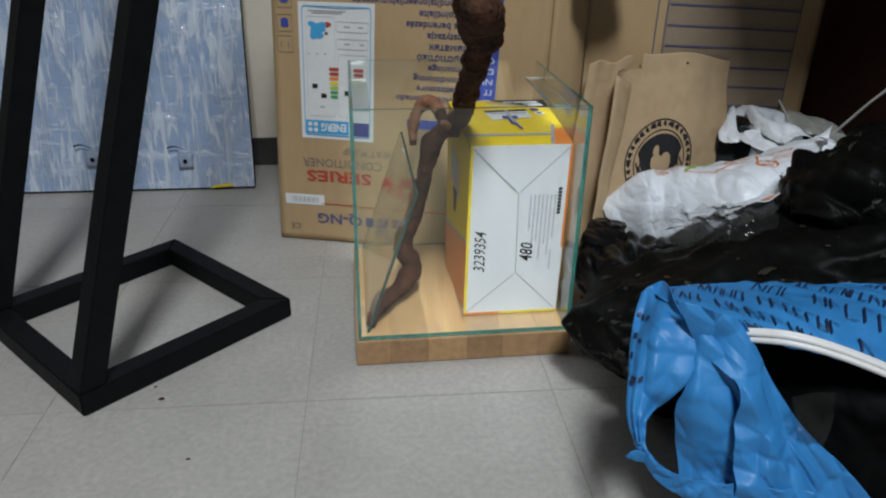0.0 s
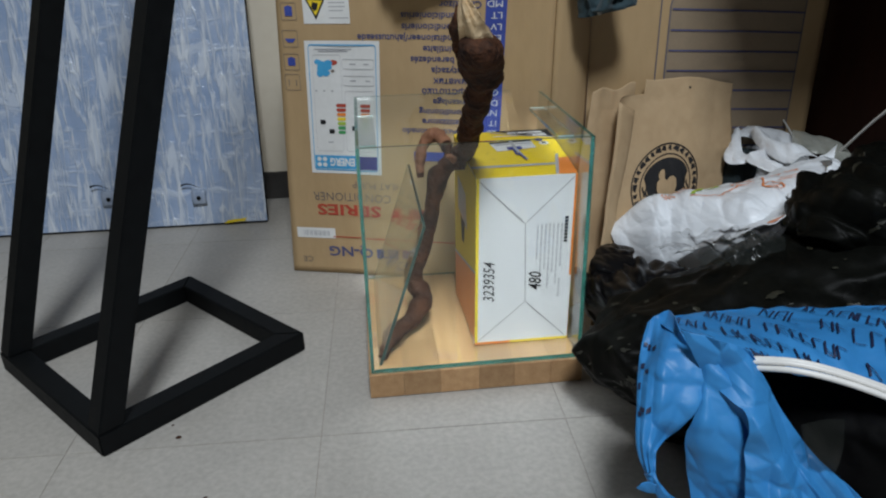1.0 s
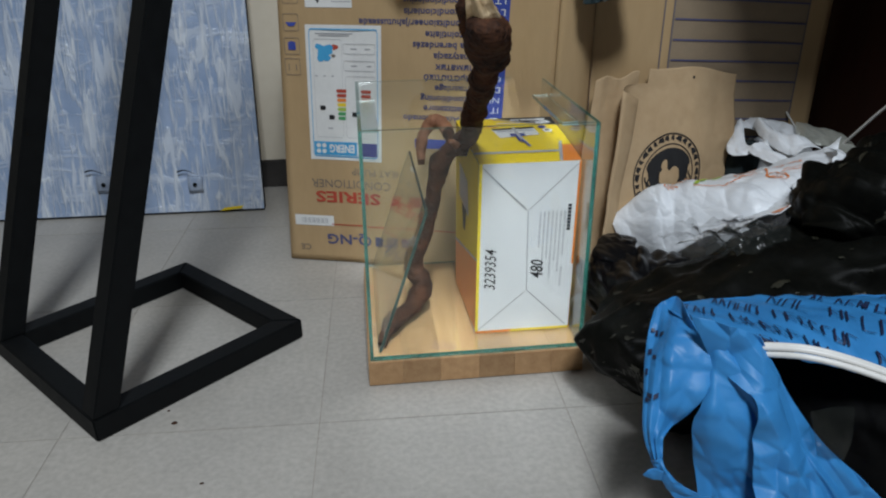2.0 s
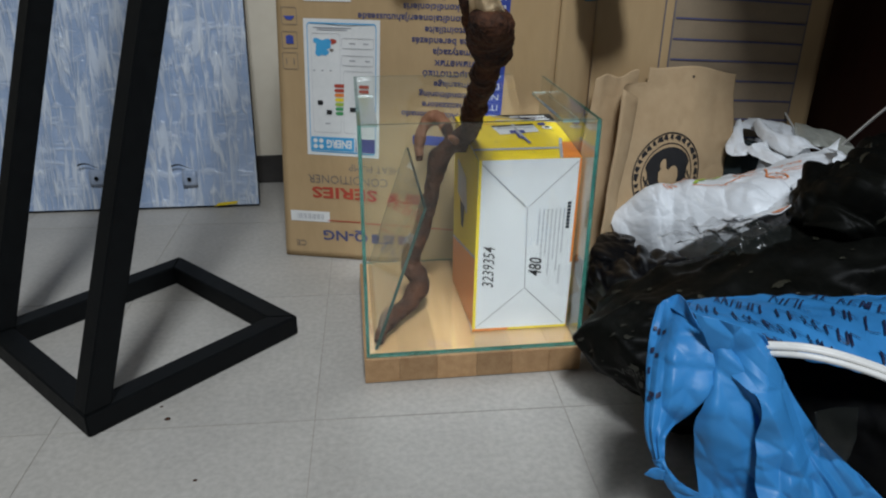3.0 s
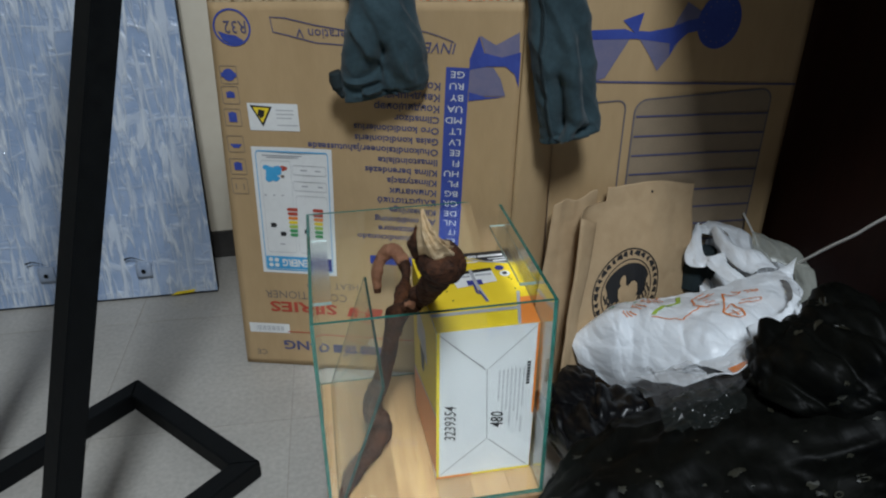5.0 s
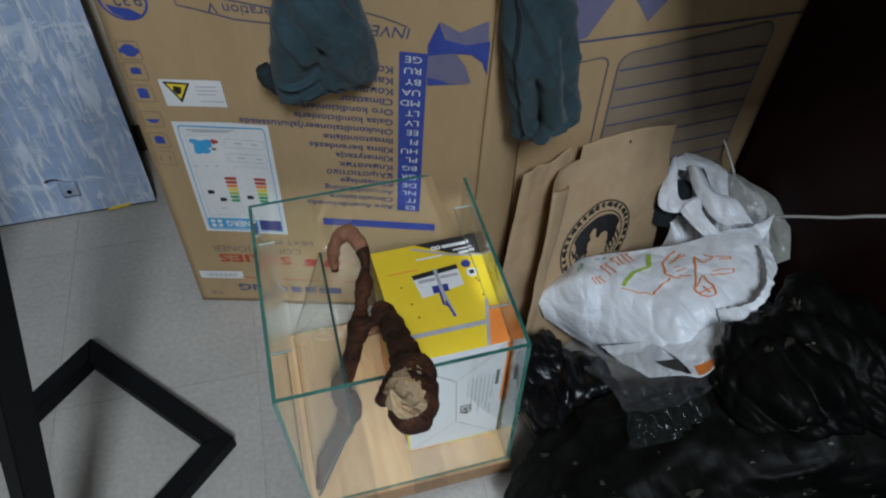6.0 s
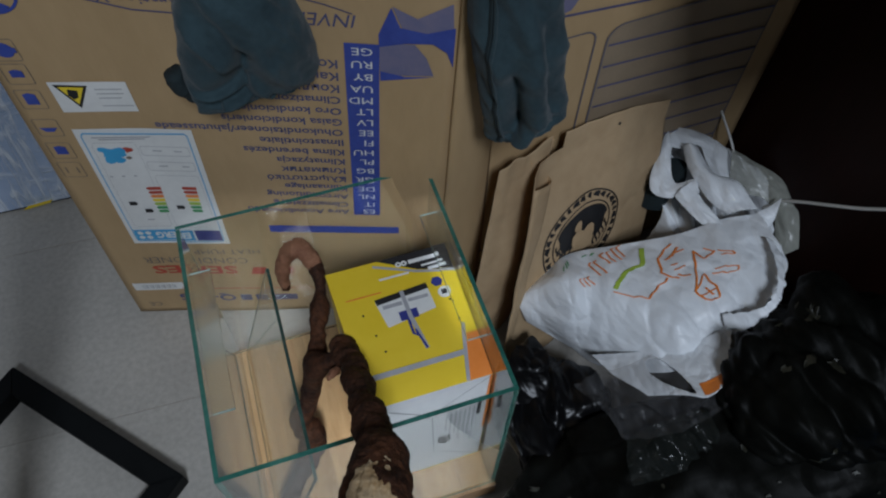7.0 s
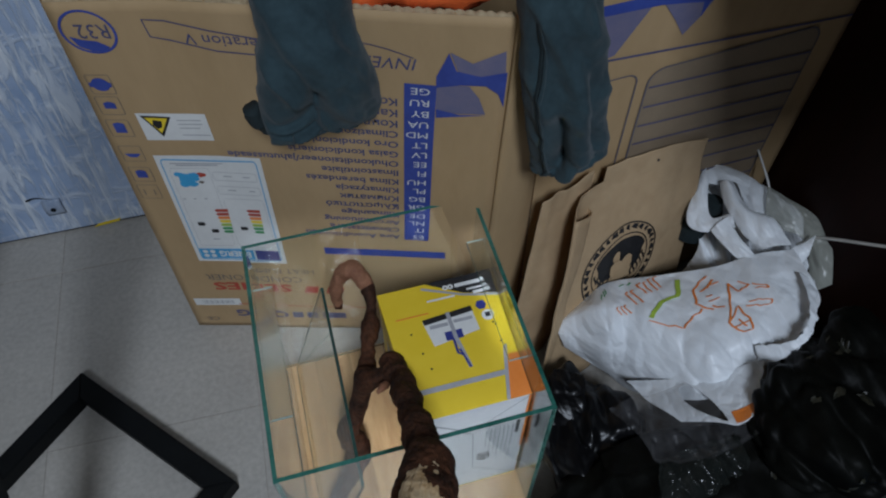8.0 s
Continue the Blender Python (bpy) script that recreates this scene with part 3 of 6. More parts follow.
thicken(SIDE, 0.005, 1.0)
part("end_panel", grid(lambda u, v: carton_front(left_x(CARTON_H * v), 0.002 + (CARTON_H - 0.002) * v) + Vector((0.11, 0.38, 0)) * u, 6, 20), M_KRAFT, carton)
part("back_panel", grid(lambda u, v: Vector((-0.019 + 0.8 * u, 0.81 - 0.002 * v, 0.002 + 0.69 * v)), 6, 6), M_KRAFT, carton)
part("inner_bottom", boxed(-0.05, 0.77, 0.46, 0.80, 0.002, 0.006), M_KRAFT, carton)
bm = grid(lambda u, v: carton_front(left_x(CARTON_H) + (E1X - left_x(CARTON_H)) * u, front_top(u) + 0.0005 + 0.0020 * v * abs(math.sin(u * 150)) + 0.0016 * noise.noise(Vector((u * 40, v, 2)))) + Vector((0, 0.006 * v, 0)), 300, 3)
part("torn_edge", bm, M_KRAFT_EDGE, FRONT, "frayed corrugated top edge")

# stickers and printing on the front panel
label_white = part("energy_label", grid(lambda u, v: carton_front(-0.079 + 0.008 * v + 0.1195 * u, 0.197 + 0.224 * v, 0.0010), 8, 8), M_WHITE_PAPER, FRONT, "white energy label with coloured efficiency arrows")


def on_label(a, b, o=0.0):
    """Label coordinates 0..1, from its lower left corner."""
    return carton_front(-0.079 + 0.008 * b + 0.1195 * a, 0.197 + 0.224 * b, 0.0012 + o)


def lab(name, bm, m):
    return part(name, bm, m, FRONT)


bm = print_line(on_label, rounded_rect(0.05, 0.95, 0.03, 0.97, 0.03), 0.009, 0.0004, True)
lab("label_border", bm, M_CYAN_INK)
lab("label_stripe", print_poly(on_label, [(0.06, 0.04), (0.66, 0.04), (0.66, 0.145), (0.06, 0.145)], 0.0006), M_CYAN_INK)
lab("label_flag", print_poly(on_label, [(0.68, 0.04), (0.94, 0.04), (0.94, 0.145), (0.68, 0.145)], 0.0006), M_NAVY_INK)
for a, b in ((0.12, 0.07), (0.12, 0.115), (0.2, 0.07), (0.2, 0.115)):
    lab("label_dot", print_ring(on_label, a, b, 0.0, 0.032, 12, 0.0009, 0.55), M_WHITE_PAPER)
lab("label_word", lettering(lambda x, y, o: on_label(x, y, 0.0009), "ENERG", 0.63, 0.122, 0.085, (-1, 0), bold=0.003, stretch=1.35), M_WHITE_PAPER)
for a0, a1, b0, b1 in ((0.5, 0.92, 0.80, 0.87), (0.5, 0.92, 0.68, 0.75)):
    lab("label_field", print_line(on_label, rounded_rect(a0, a1, b0, b1, 0.02), 0.004, 0.0004, True), M_PALE_INK)
lab("label_frame", print_line(on_label, rounded_rect(0.1, 0.48, 0.18, 0.90, 0.03), 0.003, 0.0004, True), M_PALE_INK)
lab("label_frame", print_line(on_label, rounded_rect(0.52, 0.92, 0.18, 0.64, 0.03), 0.003, 0.0004, True), M_PALE_INK)
for a, b, r, m in ((0.23, 0.815, 0.085, M_CYAN_INK), (0.30, 0.825, 0.075, M_CYAN_INK), (0.39, 0.845, 0.045, M_RED_INK), (0.20, 0.770, 0.060, M_CYAN_INK), (0.27, 0.772, 0.055, M_CYAN_INK), (0.17, 0.85, 0.045, M_CYAN_INK), (0.37, 0.785, 0.025, M_GREY_INK)):
    pts = [(a + r * (1 + 0.5 * noise.noise(Vector((i * 1.7, a * 30, b * 20)))) * math.cos(i * 0.628), b + 0.45 * r * (1 + 0.5 * noise.noise(Vector((i * 1.3, 9 + a * 30, b)))) * math.sin(i * 0.628)) for i in range(10)]
    lab("label_map", print_poly(on_label, pts, 0.0005 + 0.0001 * r), m)
ARROWS = (M_RED_INK, M_RED_INK, M_ORANGE_INK, M_YELLOW_INK, M_LIME_INK, M_GREEN_INK, M_GREEN_INK)
for a, top in ((0.47, 0.545), (0.80, 0.545)):
    for i, m in enumerate(ARROWS):
        b = top - i * 0.034
        w = 0.12 - 0.006 * i
        lab("label_arrow", print_poly(on_label, [(a - w / 2, b), (a + w / 2, b), (a + w / 2, b - 0.025), (a - w / 2, b - 0.025), (a - w / 2 - 0.02, b - 0.0125)], 0.0006), m)
for a, b in ((0.2, 0.405), (0.32, 0.335), (0.64, 0.36)):
    lab("label_tag", print_poly(on_label, [(a - 0.035, b + 0.017), (a + 0.03, b + 0.017), (a + 0.045, b), (a + 0.03, b - 0.017), (a - 0.035, b - 0.017)], 0.0006), M_BLACK_INK)
for a, b, w in ((0.13, 0.64, 0.03), (0.24, 0.64, 0.03), (0.35, 0.64, 0.03), (0.64, 0.835, 0.08), (0.82, 0.835, 0.07), (0.64, 0.715, 0.08), (0.84, 0.715, 0.06), (0.3, 0.25, 0.07), (0.38, 0.94, 0.5), (0.38, 0.925, 0.4)):
    lab("label_bar", print_poly(on_label, [(a - w / 2, b - 0.004), (a + w / 2, b - 0.004), (a + w / 2, b + 0.004), (a - w / 2, b + 0.004)], 0.0005), M_SILVER_INK)

lab("warning_sticker", print_rect(carton_front, -0.068, 0.005, 0.447, 0.489, 4, 0.0010), M_WHITE_PAPER)
lab("warning_triangle", print_poly(carton_front, [(-0.064, 0.486), (-0.032, 0.484), (-0.048, 0.453)], 0.0014), M_BLACK_INK)
lab("warning_triangle", print_poly(carton_front, [(-0.060, 0.483), (-0.036, 0.482), (-0.048, 0.459)], 0.0017), M_YELLOW_INK)
lab("warning_mark", print_poly(carton_front, [(-0.052, 0.480), (-0.043, 0.478), (-0.045, 0.469), (-0.050, 0.466), (-0.054, 0.472)], 0.0020), M_BLACK_INK)
for z, w in ((0.478, 0.026), (0.472, 0.026), (0.466, 0.022), (0.455, 0.03)):
    lab("warning_bar", print_rect(carton_front, -0.027, -0.027 + w, z, z + 0.0016, 2, 0.0013), M_PALE_INK)
lab("barcode_sticker", print_rect(carton_front, -0.117, -0.048, 0.072, 0.092, 3, 0.0010), M_WHITE_PAPER)
for i in range(18):
    x = -0.105 + i * 0.0026
    lab("barcode_line", print_rect(carton_front, x, x + 0.0008 + 0.0007 * (i * 7 % 3), 0.077, 0.087, 1, 0.0013), M_PALE_INK)

ROWS = (("GE", ""), ("RU", "Кондиционер"), ("BY", "Кандыцыянер"), ("UA", "Кондиціонер"), ("MD", "Climatizor"), ("LT", "Oro kondicionierius"),
        ("LV", "Gaisa kondicionieris"), ("EE", "Ohukonditsioneer/jahutusseade"), ("FI", "Ilmastointilaite"), ("HU", "Klíma berendezés"),
        ("PL", "Klimatyzacja"), ("BG", "Климатик"), ("GR", "Κλιματιστικό"), ("DE", "Klimaanlage"), ("NL", "Airconditioning"), ("IT", "Climatizzatore"), ("ES", "Aire Acondicionado"))
lab("code_column", print_rect(column_face, 0.2105, 0.2405, 0.270, 0.5535, 10, 0.0010), M_BLUE_INK)
for i, (code, word) in enumerate(ROWS):
    z = 0.5495 - i * 0.0166
    lab("country_code", lettering(column_face, code, 0.2355, z - 0.0012, 0.0135, (-1, 0), 0.0015, stretch=1.15), M_WHITE_PAPER)
    if word:
        lab("product_word", lettering(column_face, word, 0.205, z - 0.0022, 0.0145, (-1, 0), 0.0012, bold=0.0003, stretch=1.0), M_BLUE_DARK)
lab("blue_bar", print_rect(carton_front, 0.096, 0.253, 0.226, 0.242, 6), M_BLUE_INK)
lab("series_word", lettering(carton_front, "SERIES", 0.036, 0.138, 0.028, (-1, 0), 0.0012, bold=0.0007, stretch=1.45), M_RED_INK)
for x0, x1 in ((0.052, 0.075), (0.083, 0.112)):
    lab("series_mark", print_poly(carton_front, [(x0, 0.117), (x1 - 0.004, 0.117), (x1, 0.136), (x0 + 0.006, 0.136)]), M_RED_INK)
lab("conditioner_word", lettering(carton_front, "CONDITIONER", 0.055, 0.161, 0.022, (-1, 0), 0.0012, stretch=0.9), M_GREY_INK)
lab("pump_word", lettering(carton_front, "HEAT PUMP", 0.075, 0.183, 0.018, (-1, 0), 0.0012, stretch=0.9), M_GREY_INK)
lab("red_rule", print_rect(carton_front, -0.052, 0.22, 0.0745, 0.0765, 6), M_RED_INK)
lab("model_word", lettering(carton_front, "Q-NG", 0.018, 0.056, 0.027, (-1, 0), 0.0012, bold=0.0007, stretch=1.12), M_BLUE_DARK)
for x0, x1 in ((0.024, 0.040), (0.046, 0.066), (0.072, 0.105)):
    lab("model_mark", print_rect(carton_front, x0, x1, 0.038, 0.056, 2), M_BLUE_DARK)
lab("ce_mark", lettering(carton_front, "CE", -0.092, 0.034, 0.016, (-1, 0), 0.0012), M_GREY_INK)
lab("refrigerant_ring", print_ring(carton_front, -0.074, 0.597, 0.0235, 0.026, 36), M_BLUE_INK)
lab("refrigerant_word", lettering(carton_front, "R32", -0.053, 0.606, 0.024, (-1, 0), 0.0012, stretch=0.85), M_BLUE_DARK)
lab("refrigerant_leaf", print_poly(carton_front, [(-0.094, 0.592), (-0.083, 0.588), (-0.070, 0.586), (-0.060, 0.579), (-0.066, 0.574), (-0.078, 0.574), (-0.089, 0.580)]), M_BLUE_INK)
for i, z in enumerate((0.530, 0.500, 0.466, 0.424, 0.387, 0.354)):
    x = -0.088 - 0.0016 * i
    lab("icon_frame", print_line(carton_front, rounded_rect(x - 0.012, x + 0.012, z - 0.013, z + 0.013, 0.002, 2), 0.0008, 0.0012, True), M_GREY_INK)
    if i == 3:
        lab("icon_mark", print_poly(carton_front, [(x - 0.009, z), (x + 0.009, z), (x + 0.004, z - 0.006), (x - 0.004, z - 0.006)]), M_BLUE_INK)
    elif i == 0:
        lab("icon_mark", print_ring(carton_front, x, z, 0.0, 0.009, 14), M_BLUE_INK)
        lab("icon_mark", print_rect(carton_front, x - 0.011, x + 0.011, z - 0.003, z + 0.003, 1, 0.0016), M_BLUE_INK)
    elif i == 5:
        for s in (-1, 1):
            lab("icon_mark", print_rect(carton_front, x + s * 0.006 - 0.0007, x + s * 0.006 + 0.0007, z - 0.006, z + 0.004, 1), M_GREY_INK)
    else:
        h = (0, 0.004, 0.007, 0, 0.006, 0)[i]
        lab("icon_mark", print_poly(carton_front, [(x - 0.006, z - h), (x + 0.006, z - h), (x + 0.006, z + h), (x, z + h + 0.002), (x - 0.006, z + h)]), M_BLUE_INK)
lab("slogan_outline", print_line(carton_front, [(-0.02, 0.612), (-0.018, 0.592), (0.0, 0.588), (0.04, 0.579), (0.09, 0.577), (0.13, 0.583), (0.09, 0.596), (0.04, 0.603), (0.0, 0.611)], 0.0016, 0.0012, True), M_BLUE_DARK)
lab("slogan_word", lettering(carton_front, "generation V", 0.107, 0.598, 0.019, (-1, 0), 0.0012, stretch=0.95), M_BLUE_DARK)
lab("inverter_word", lettering(carton_front, "INVERTER", 0.224, 0.586, 0.021, (-1, 0), 0.0012, shear=0.25, stretch=0.9), M_BLUE_DARK)
lab("inverter_arc", print_line(carton_front, [(0.10 + 0.012 * i, 0.585 + 0.017 * math.sin(i * 0.3)) for i in range(11)], 0.0012), M_BLUE_DARK)

# twisted ribbon printed across the corner
lab("ribbon_print", print_poly(carton_front, [(0.252, 0.598), (0.272, 0.586), (0.3, 0.604), (0.302, 0.570), (0.262, 0.566)], 0.0010), M_BLUE_PALE)
lab("ribbon_print", print_poly(carton_front, [(0.251, 0.597), (0.258, 0.575), (0.28, 0.570), (0.303, 0.578), (0.303, 0.530), (0.297, 0.548), (0.285, 0.558), (0.262, 0.557), (0.24, 0.551), (0.24, 0.566)], 0.0013), M_BLUE_INK)
lab("ribbon_print", print_poly(carton_front, [(0.240, 0.556), (0.27, 0.556), (0.280, 0.54), (0.287, 0.517), (0.24, 0.514)], 0.0010), M_BLUE_PALE)
lab("ribbon_print", print_poly(carton_front, [(0.240, 0.52), (0.262, 0.514), (0.288, 0.516), (0.24, 0.507)], 0.0013), M_BLUE_INK)


def side_print(name, bm, m):
    return part(name, bm, m, SIDE)


side_print("ribbon_print", print_poly(carton_right, [(0.372, 0.584), (0.42, 0.586), (0.485, 0.584), (0.468, 0.562), (0.447, 0.522), (0.372, 0.505)], 0.0010), M_BLUE_PALE)
side_print("ribbon_print", print_poly(carton_right, [(0.372, 0.592), (0.42, 0.591), (0.47, 0.590), (0.486, 0.584), (0.466, 0.602), (0.498, 0.611), (0.492, 0.586), (0.51, 0.584), (0.545, 0.588), (0.57, 0.596), (0.60, 0.6), (0.6, 0.582), (0.572, 0.578), (0.553, 0.562), (0.547, 0.545), (0.545, 0.565), (0.52, 0.57), (0.49, 0.575), (0.44, 0.582), (0.372, 0.58)], 0.0014), M_BLUE_INK)
side_print("ribbon_print", print_poly(carton_right, [(0.494, 0.576), (0.514, 0.55), (0.530, 0.526), (0.546, 0.545), (0.566, 0.578), (0.53, 0.574)], 0.0010), M_BLUE_PALE)
side_print("ribbon_print", print_poly(carton_right, [(0.548, 0.59), (0.566, 0.622), (0.60, 0.602), (0.588, 0.588)], 0.0010), M_BLUE_PALE)
side_print("ball_print", print_ring(carton_right, 0.622, 0.592, 0.0, 0.036, 30, 0.0016, 1.1), M_BLUE_INK)
for i in range(16):
    a = i * 0.3927
    side_print("ball_dot", print_ring(carton_right, 0.622 + 0.026 * math.cos(a), 0.592 + 0.03 * math.sin(a), 0.0, 0.0013, 6, 0.0019), M_BLUE_PALE)
side_print("rule", print_line(carton_right, [(0.368, 0.524), (0.45, 0.516), (0.66, 0.497), (0.78, 0.487)], 0.003), M_BLUE_DARK)
side_print("panel_outline", print_line(carton_right, rounded_rect(0.371, 0.486, 0.12, 0.486, 0.014), 0.0022, 0.0014, True), M_LINE)
side_print("louvre_field", print_poly(carton_right, rounded_rect(0.502, 0.74, 0.12, 0.484, 0.02), 0.0010), M_GREY_PRINT)
side_print("louvre_outline", print_line(carton_right, rounded_rect(0.502, 0.74, 0.12, 0.484, 0.02), 0.0026, 0.0014, True), M_LINE)
for i in range(10):
    z = 0.456 - 0.0315 * i
    side_print("louvre_line", print_line(carton_right, [(0.505, z + 0.003), (0.62, z - 0.004), (0.738, z - 0.012)], 0.0026, 0.0026), M_BLUE_DARK)
bm = grid(lambda u, v: carton_corner(0.02 + 0.01 * v, 0.02 + 0.46 * u) + Vector((0.001, -0.0015, 0)), 20, 1)
part("corner_line", bm, M_LINE, CORNER)
bm = grid(lambda u, v: carton_corner(0.95 + 0.03 * v, 0.02 + 0.48 * u) + Vector((0.001, -0.0015, 0)), 20, 1)
part("corner_line", bm, M_LINE, CORNER)

# ---- laminated pine base with the glass tank ----
base = thing("pine_base", (0.1465, 0.147, 0), "thick finger-jointed pine board under the glass tank", "board")
CUTS = (0.0, 0.046, 0.096, 0.149, 0.197, 0.248, 0.293)
for a, b in zip(CUTS, CUTS[1:]):
    part("stave", boxed(a + 0.0001, b - 0.0001, 0.0, 0.297, 0.001, 0.0365, 0.0006), M_PINE, base)

tank = thing("glass_tank", (0.1465, 0.15, 0.037), "open-topped clear glass tank with green-tinted edges", "fish tank")
GX0, GX1, GY0, GY1, GZ0, GZ1, GT = 0.003, 0.291, 0.004, 0.294, 0.0372, 0.348, 0.0045


def pane(name, x0, x1, y0, y1, z0, z1, thin, edge=M_GLASS_EDGE, label=""):
    """A glass plate; its narrow faces show the green of the glass."""
    bm = boxed(x0, x1, y0, y1, z0, z1)
    for f in bm.faces:
        f.normal_update()
        if abs(f.normal[thin]) < 0.5:
            f.material_index = 1
    ob = part(name, bm, [M_STRIP_GLASS if name == "rim_strip" else M_GLASS, edge], tank, label)
    ob.visible_shadow = False
    return ob


pane("bottom_pane", GX0 + GT + 0.0003, GX1 - GT - 0.0003, GY0 + GT + 0.0003, GY1 - GT - 0.0003, GZ0, GZ0 + GT, 2)
pane("front_pane", GX0, GX1, GY0, GY0 + GT, GZ0, GZ1, 1)
pane("back_pane", GX0, GX1, GY1 - GT, GY1, GZ0, GZ1, 1)
pane("left_pane", GX0, GX0 + GT, GY0 + GT + 0.0003, GY1 - GT - 0.0003, GZ0, GZ1, 0)
pane("right_pane", GX1 - GT, GX1, GY0 + GT + 0.0003, GY1 - GT - 0.0003, GZ0, GZ1, 0)
pane("rim_strip", GX0 + GT + 0.0003, GX0 + 0.026, 0.076, 0.240, 0.327, 0.3315, 2, M_GLASS_GLINT, "narrow glass bracing strip")
pane("rim_strip", GX1 - 0.026, GX1 - GT - 0.0003, 0.076, 0.240, 0.327, 0.3315, 2, M_GLASS_GLINT, "narrow glass bracing strip")

# loose sheet of glass leaning against the driftwood
sheet = thing("glass_sheet", (0.04, 0.15, 0.042), "loose sheet of clear glass leaning inside the tank", "glass sheet")
low, high, thick = Vector((0.0145, 0, 0.0423)), Vector((0.0800, 0, 0.2400)), Vector((0.0038, 0, -0.00126))
bm = bmesh.new()
ends = [[bm.verts.new(p + Vector((0, y, 0))) for p in (low, high, high + thick, low + thick)] for y in (0.018, 0.284)]
bm.faces.new(ends[0])
bm.faces.new(ends[1][::-1])
for i in range(4):
    bm.faces.new((ends[0][i], ends[1][i], ends[1][(i + 1) % 4], ends[0][(i + 1) % 4]))
bmesh.ops.recalc_face_normals(bm, faces=bm.faces)
for f in bm.faces:
    f.normal_update()
    if abs(f.normal.dot(Vector((0.95, 0, -0.315)))) < 0.8:
        f.material_index = 1
part("pane", bm, [M_SHEET_GLASS, M_SHEET_EDGE], sheet).visible_shadow = False

# ---- filter box inside the tank ----
fbox = thing("filter_box", (0.215, 0.13, 0.0420), "yellow, orange and white cardboard product box standing in the tank", "box")
FX0, FX1, FY0, FY1, FZ0 = 0.150, 0.283, 0.050, 0.212, 0.0422


def top_z(y):
    return 0.288 + 0.016 * (y - FY0) / (FY1 - FY0)


def box_front(a, b, off=0.0):
    return Vector((FX0 + a + 0.003 * b / 0.25, FY0 - off, FZ0 + b))


def box_left(a, b, off=0.0):
    return Vector((FX0 + 0.002 - 0.006 * a / 0.16 - off, FY0 + a, FZ0 + b))


def box_right(a, b, off=0.0):
    return Vector((FX1 + 0.001 - 0.003 * a / 0.16 + off, FY0 + a, FZ0 + b))


def box_top(a, b, off=0.0):
    x = FX0 + 0.003 + a - 0.008 * b / 0.162 * (1 - a / 0.133)
    return Vector((x, FY0 + b, top_z(FY0 + b) + off + 0.002 * math.sin(math.pi * b / 0.162)))


D, H0, H1, W = FY1 - FY0, 0.2458, 0.2618, FX1 - FX0
part("front_card", grid(lambda u, v: box_front(W * u, H0 * v), 10, 10), M_WHITE_CARD, fbox, "white folded end flaps")
part("left_card", grid(lambda u, v: box_left(D * u, (H0 + (H1 - H0) * u) * v), 10, 10), M_YELLOW_CARD, fbox, "yellow printed side")
part("right_card", grid(lambda u, v: box_right(D * u, (H0 + (H1 - H0) * u) * v), 10, 10), M_ORANGE_CARD, fbox, "orange printed side")
part("back_card", grid(lambda u, v: Vector((FX0 - 0.004 + (W + 0.002) * u, FY1, FZ0 + H1 * v)), 4, 4), M_WHITE_CARD, fbox)
LID = part("top_card", grid(lambda u, v: box_top(W * u, D * v), 10, 10), M_YELLOW_CARD, fbox, "yellow top printed with a picture of the filter")
part("bottom_card", grid(lambda u, v: Vector((FX0 + W * u, FY0 + D * v, FZ0 + 0.0004)), 2, 2), M_WHITE_CARD, fbox)


def fb(name, bm, m):
    return part(name, bm, m, fbox)


EDGE = 0.002
fb("edge_print", print_rect(box_front, 0.0, 0.004, 0.0, H0, 2, 0.0005), M_YELLOW_INK)
fb("edge_print", print_rect(box_front, 0.0, W, 0.0, 0.0035, 2, 0.0005), M_YELLOW_INK)
fb("edge_print", print_rect(box_front, W - 0.003, W, 0.10, H0, 2, 0.0005), M_ORANGE_INK)
fb("edge_print", print_rect(box_front, 0.0, 0.05, 0.0, 0.0035, 2, 0.0008), M_ORANGE_INK)
for pts in (((0.004, H0 - 0.004), (0.064, 0.182)), ((W - 0.004, H0 - 0.004), (0.068, 0.182)), ((0.004, 0.005), (0.068, 0.062)), ((W - 0.004, 0.005), (0.072, 0.062)), ((0.066, 0.182), (0.070, 0.062))):
    fb("flap_crease", print_line(box_front, pts, 0.0011, 0.0006), M_CREASE)
fb("flap_crease", print_poly(box_front, [(0.004, H0 - 0.006), (0.064, 0.180), (0.062, 0.186)], 0.0007), M_CREASE)
fb("flap_crease", print_poly(box_front, [(W - 0.004, 0.006), (0.072, 0.063), (0.078, 0.055)], 0.0007), M_CREASE)
# print on the end flaps, running upwards
for i in range(7):
    x = 0.082 + i * 0.0055
    n = (9, 14, 11, 16, 12, 15, 10)[i]
    y = 0.178
    for k in range(n):
        w = 0.0022 + 0.0018 * ((k * 5 + i * 3) % 4)
        fb("print_bar", print_rect(box_front, x, x + 0.0024, y - w, y, 1, 0.0006), M_PALE_INK)
        y -= w + 0.0012
for k in range(8):
    fb("print_bar", print_rect(box_front, 0.1195, 0.1245, 0.150 + 0.0048 * k, 0.1535 + 0.0048 * k, 1, 0.0006), M_BLACK_INK)
for k in range(6):
    fb("print_bar", print_rect(box_front, 0.1145, 0.1175, 0.068 + 0.005 * k, 0.0715 + 0.005 * k, 1, 0.0006), M_PALE_INK)
fb("marker_number", lettering(box_front, "3239354", 0.026, 0.066, 0.022, (0, 1), 0.0007, shear=0.3, bold=0.0001, stretch=0.78), M_BLACK_INK)
fb("marker_number", lettering(box_front, "480", 0.091, 0.080, 0.025, (0, 1), 0.0007, shear=0.25, bold=0.0002, stretch=0.74), M_BLACK_INK)
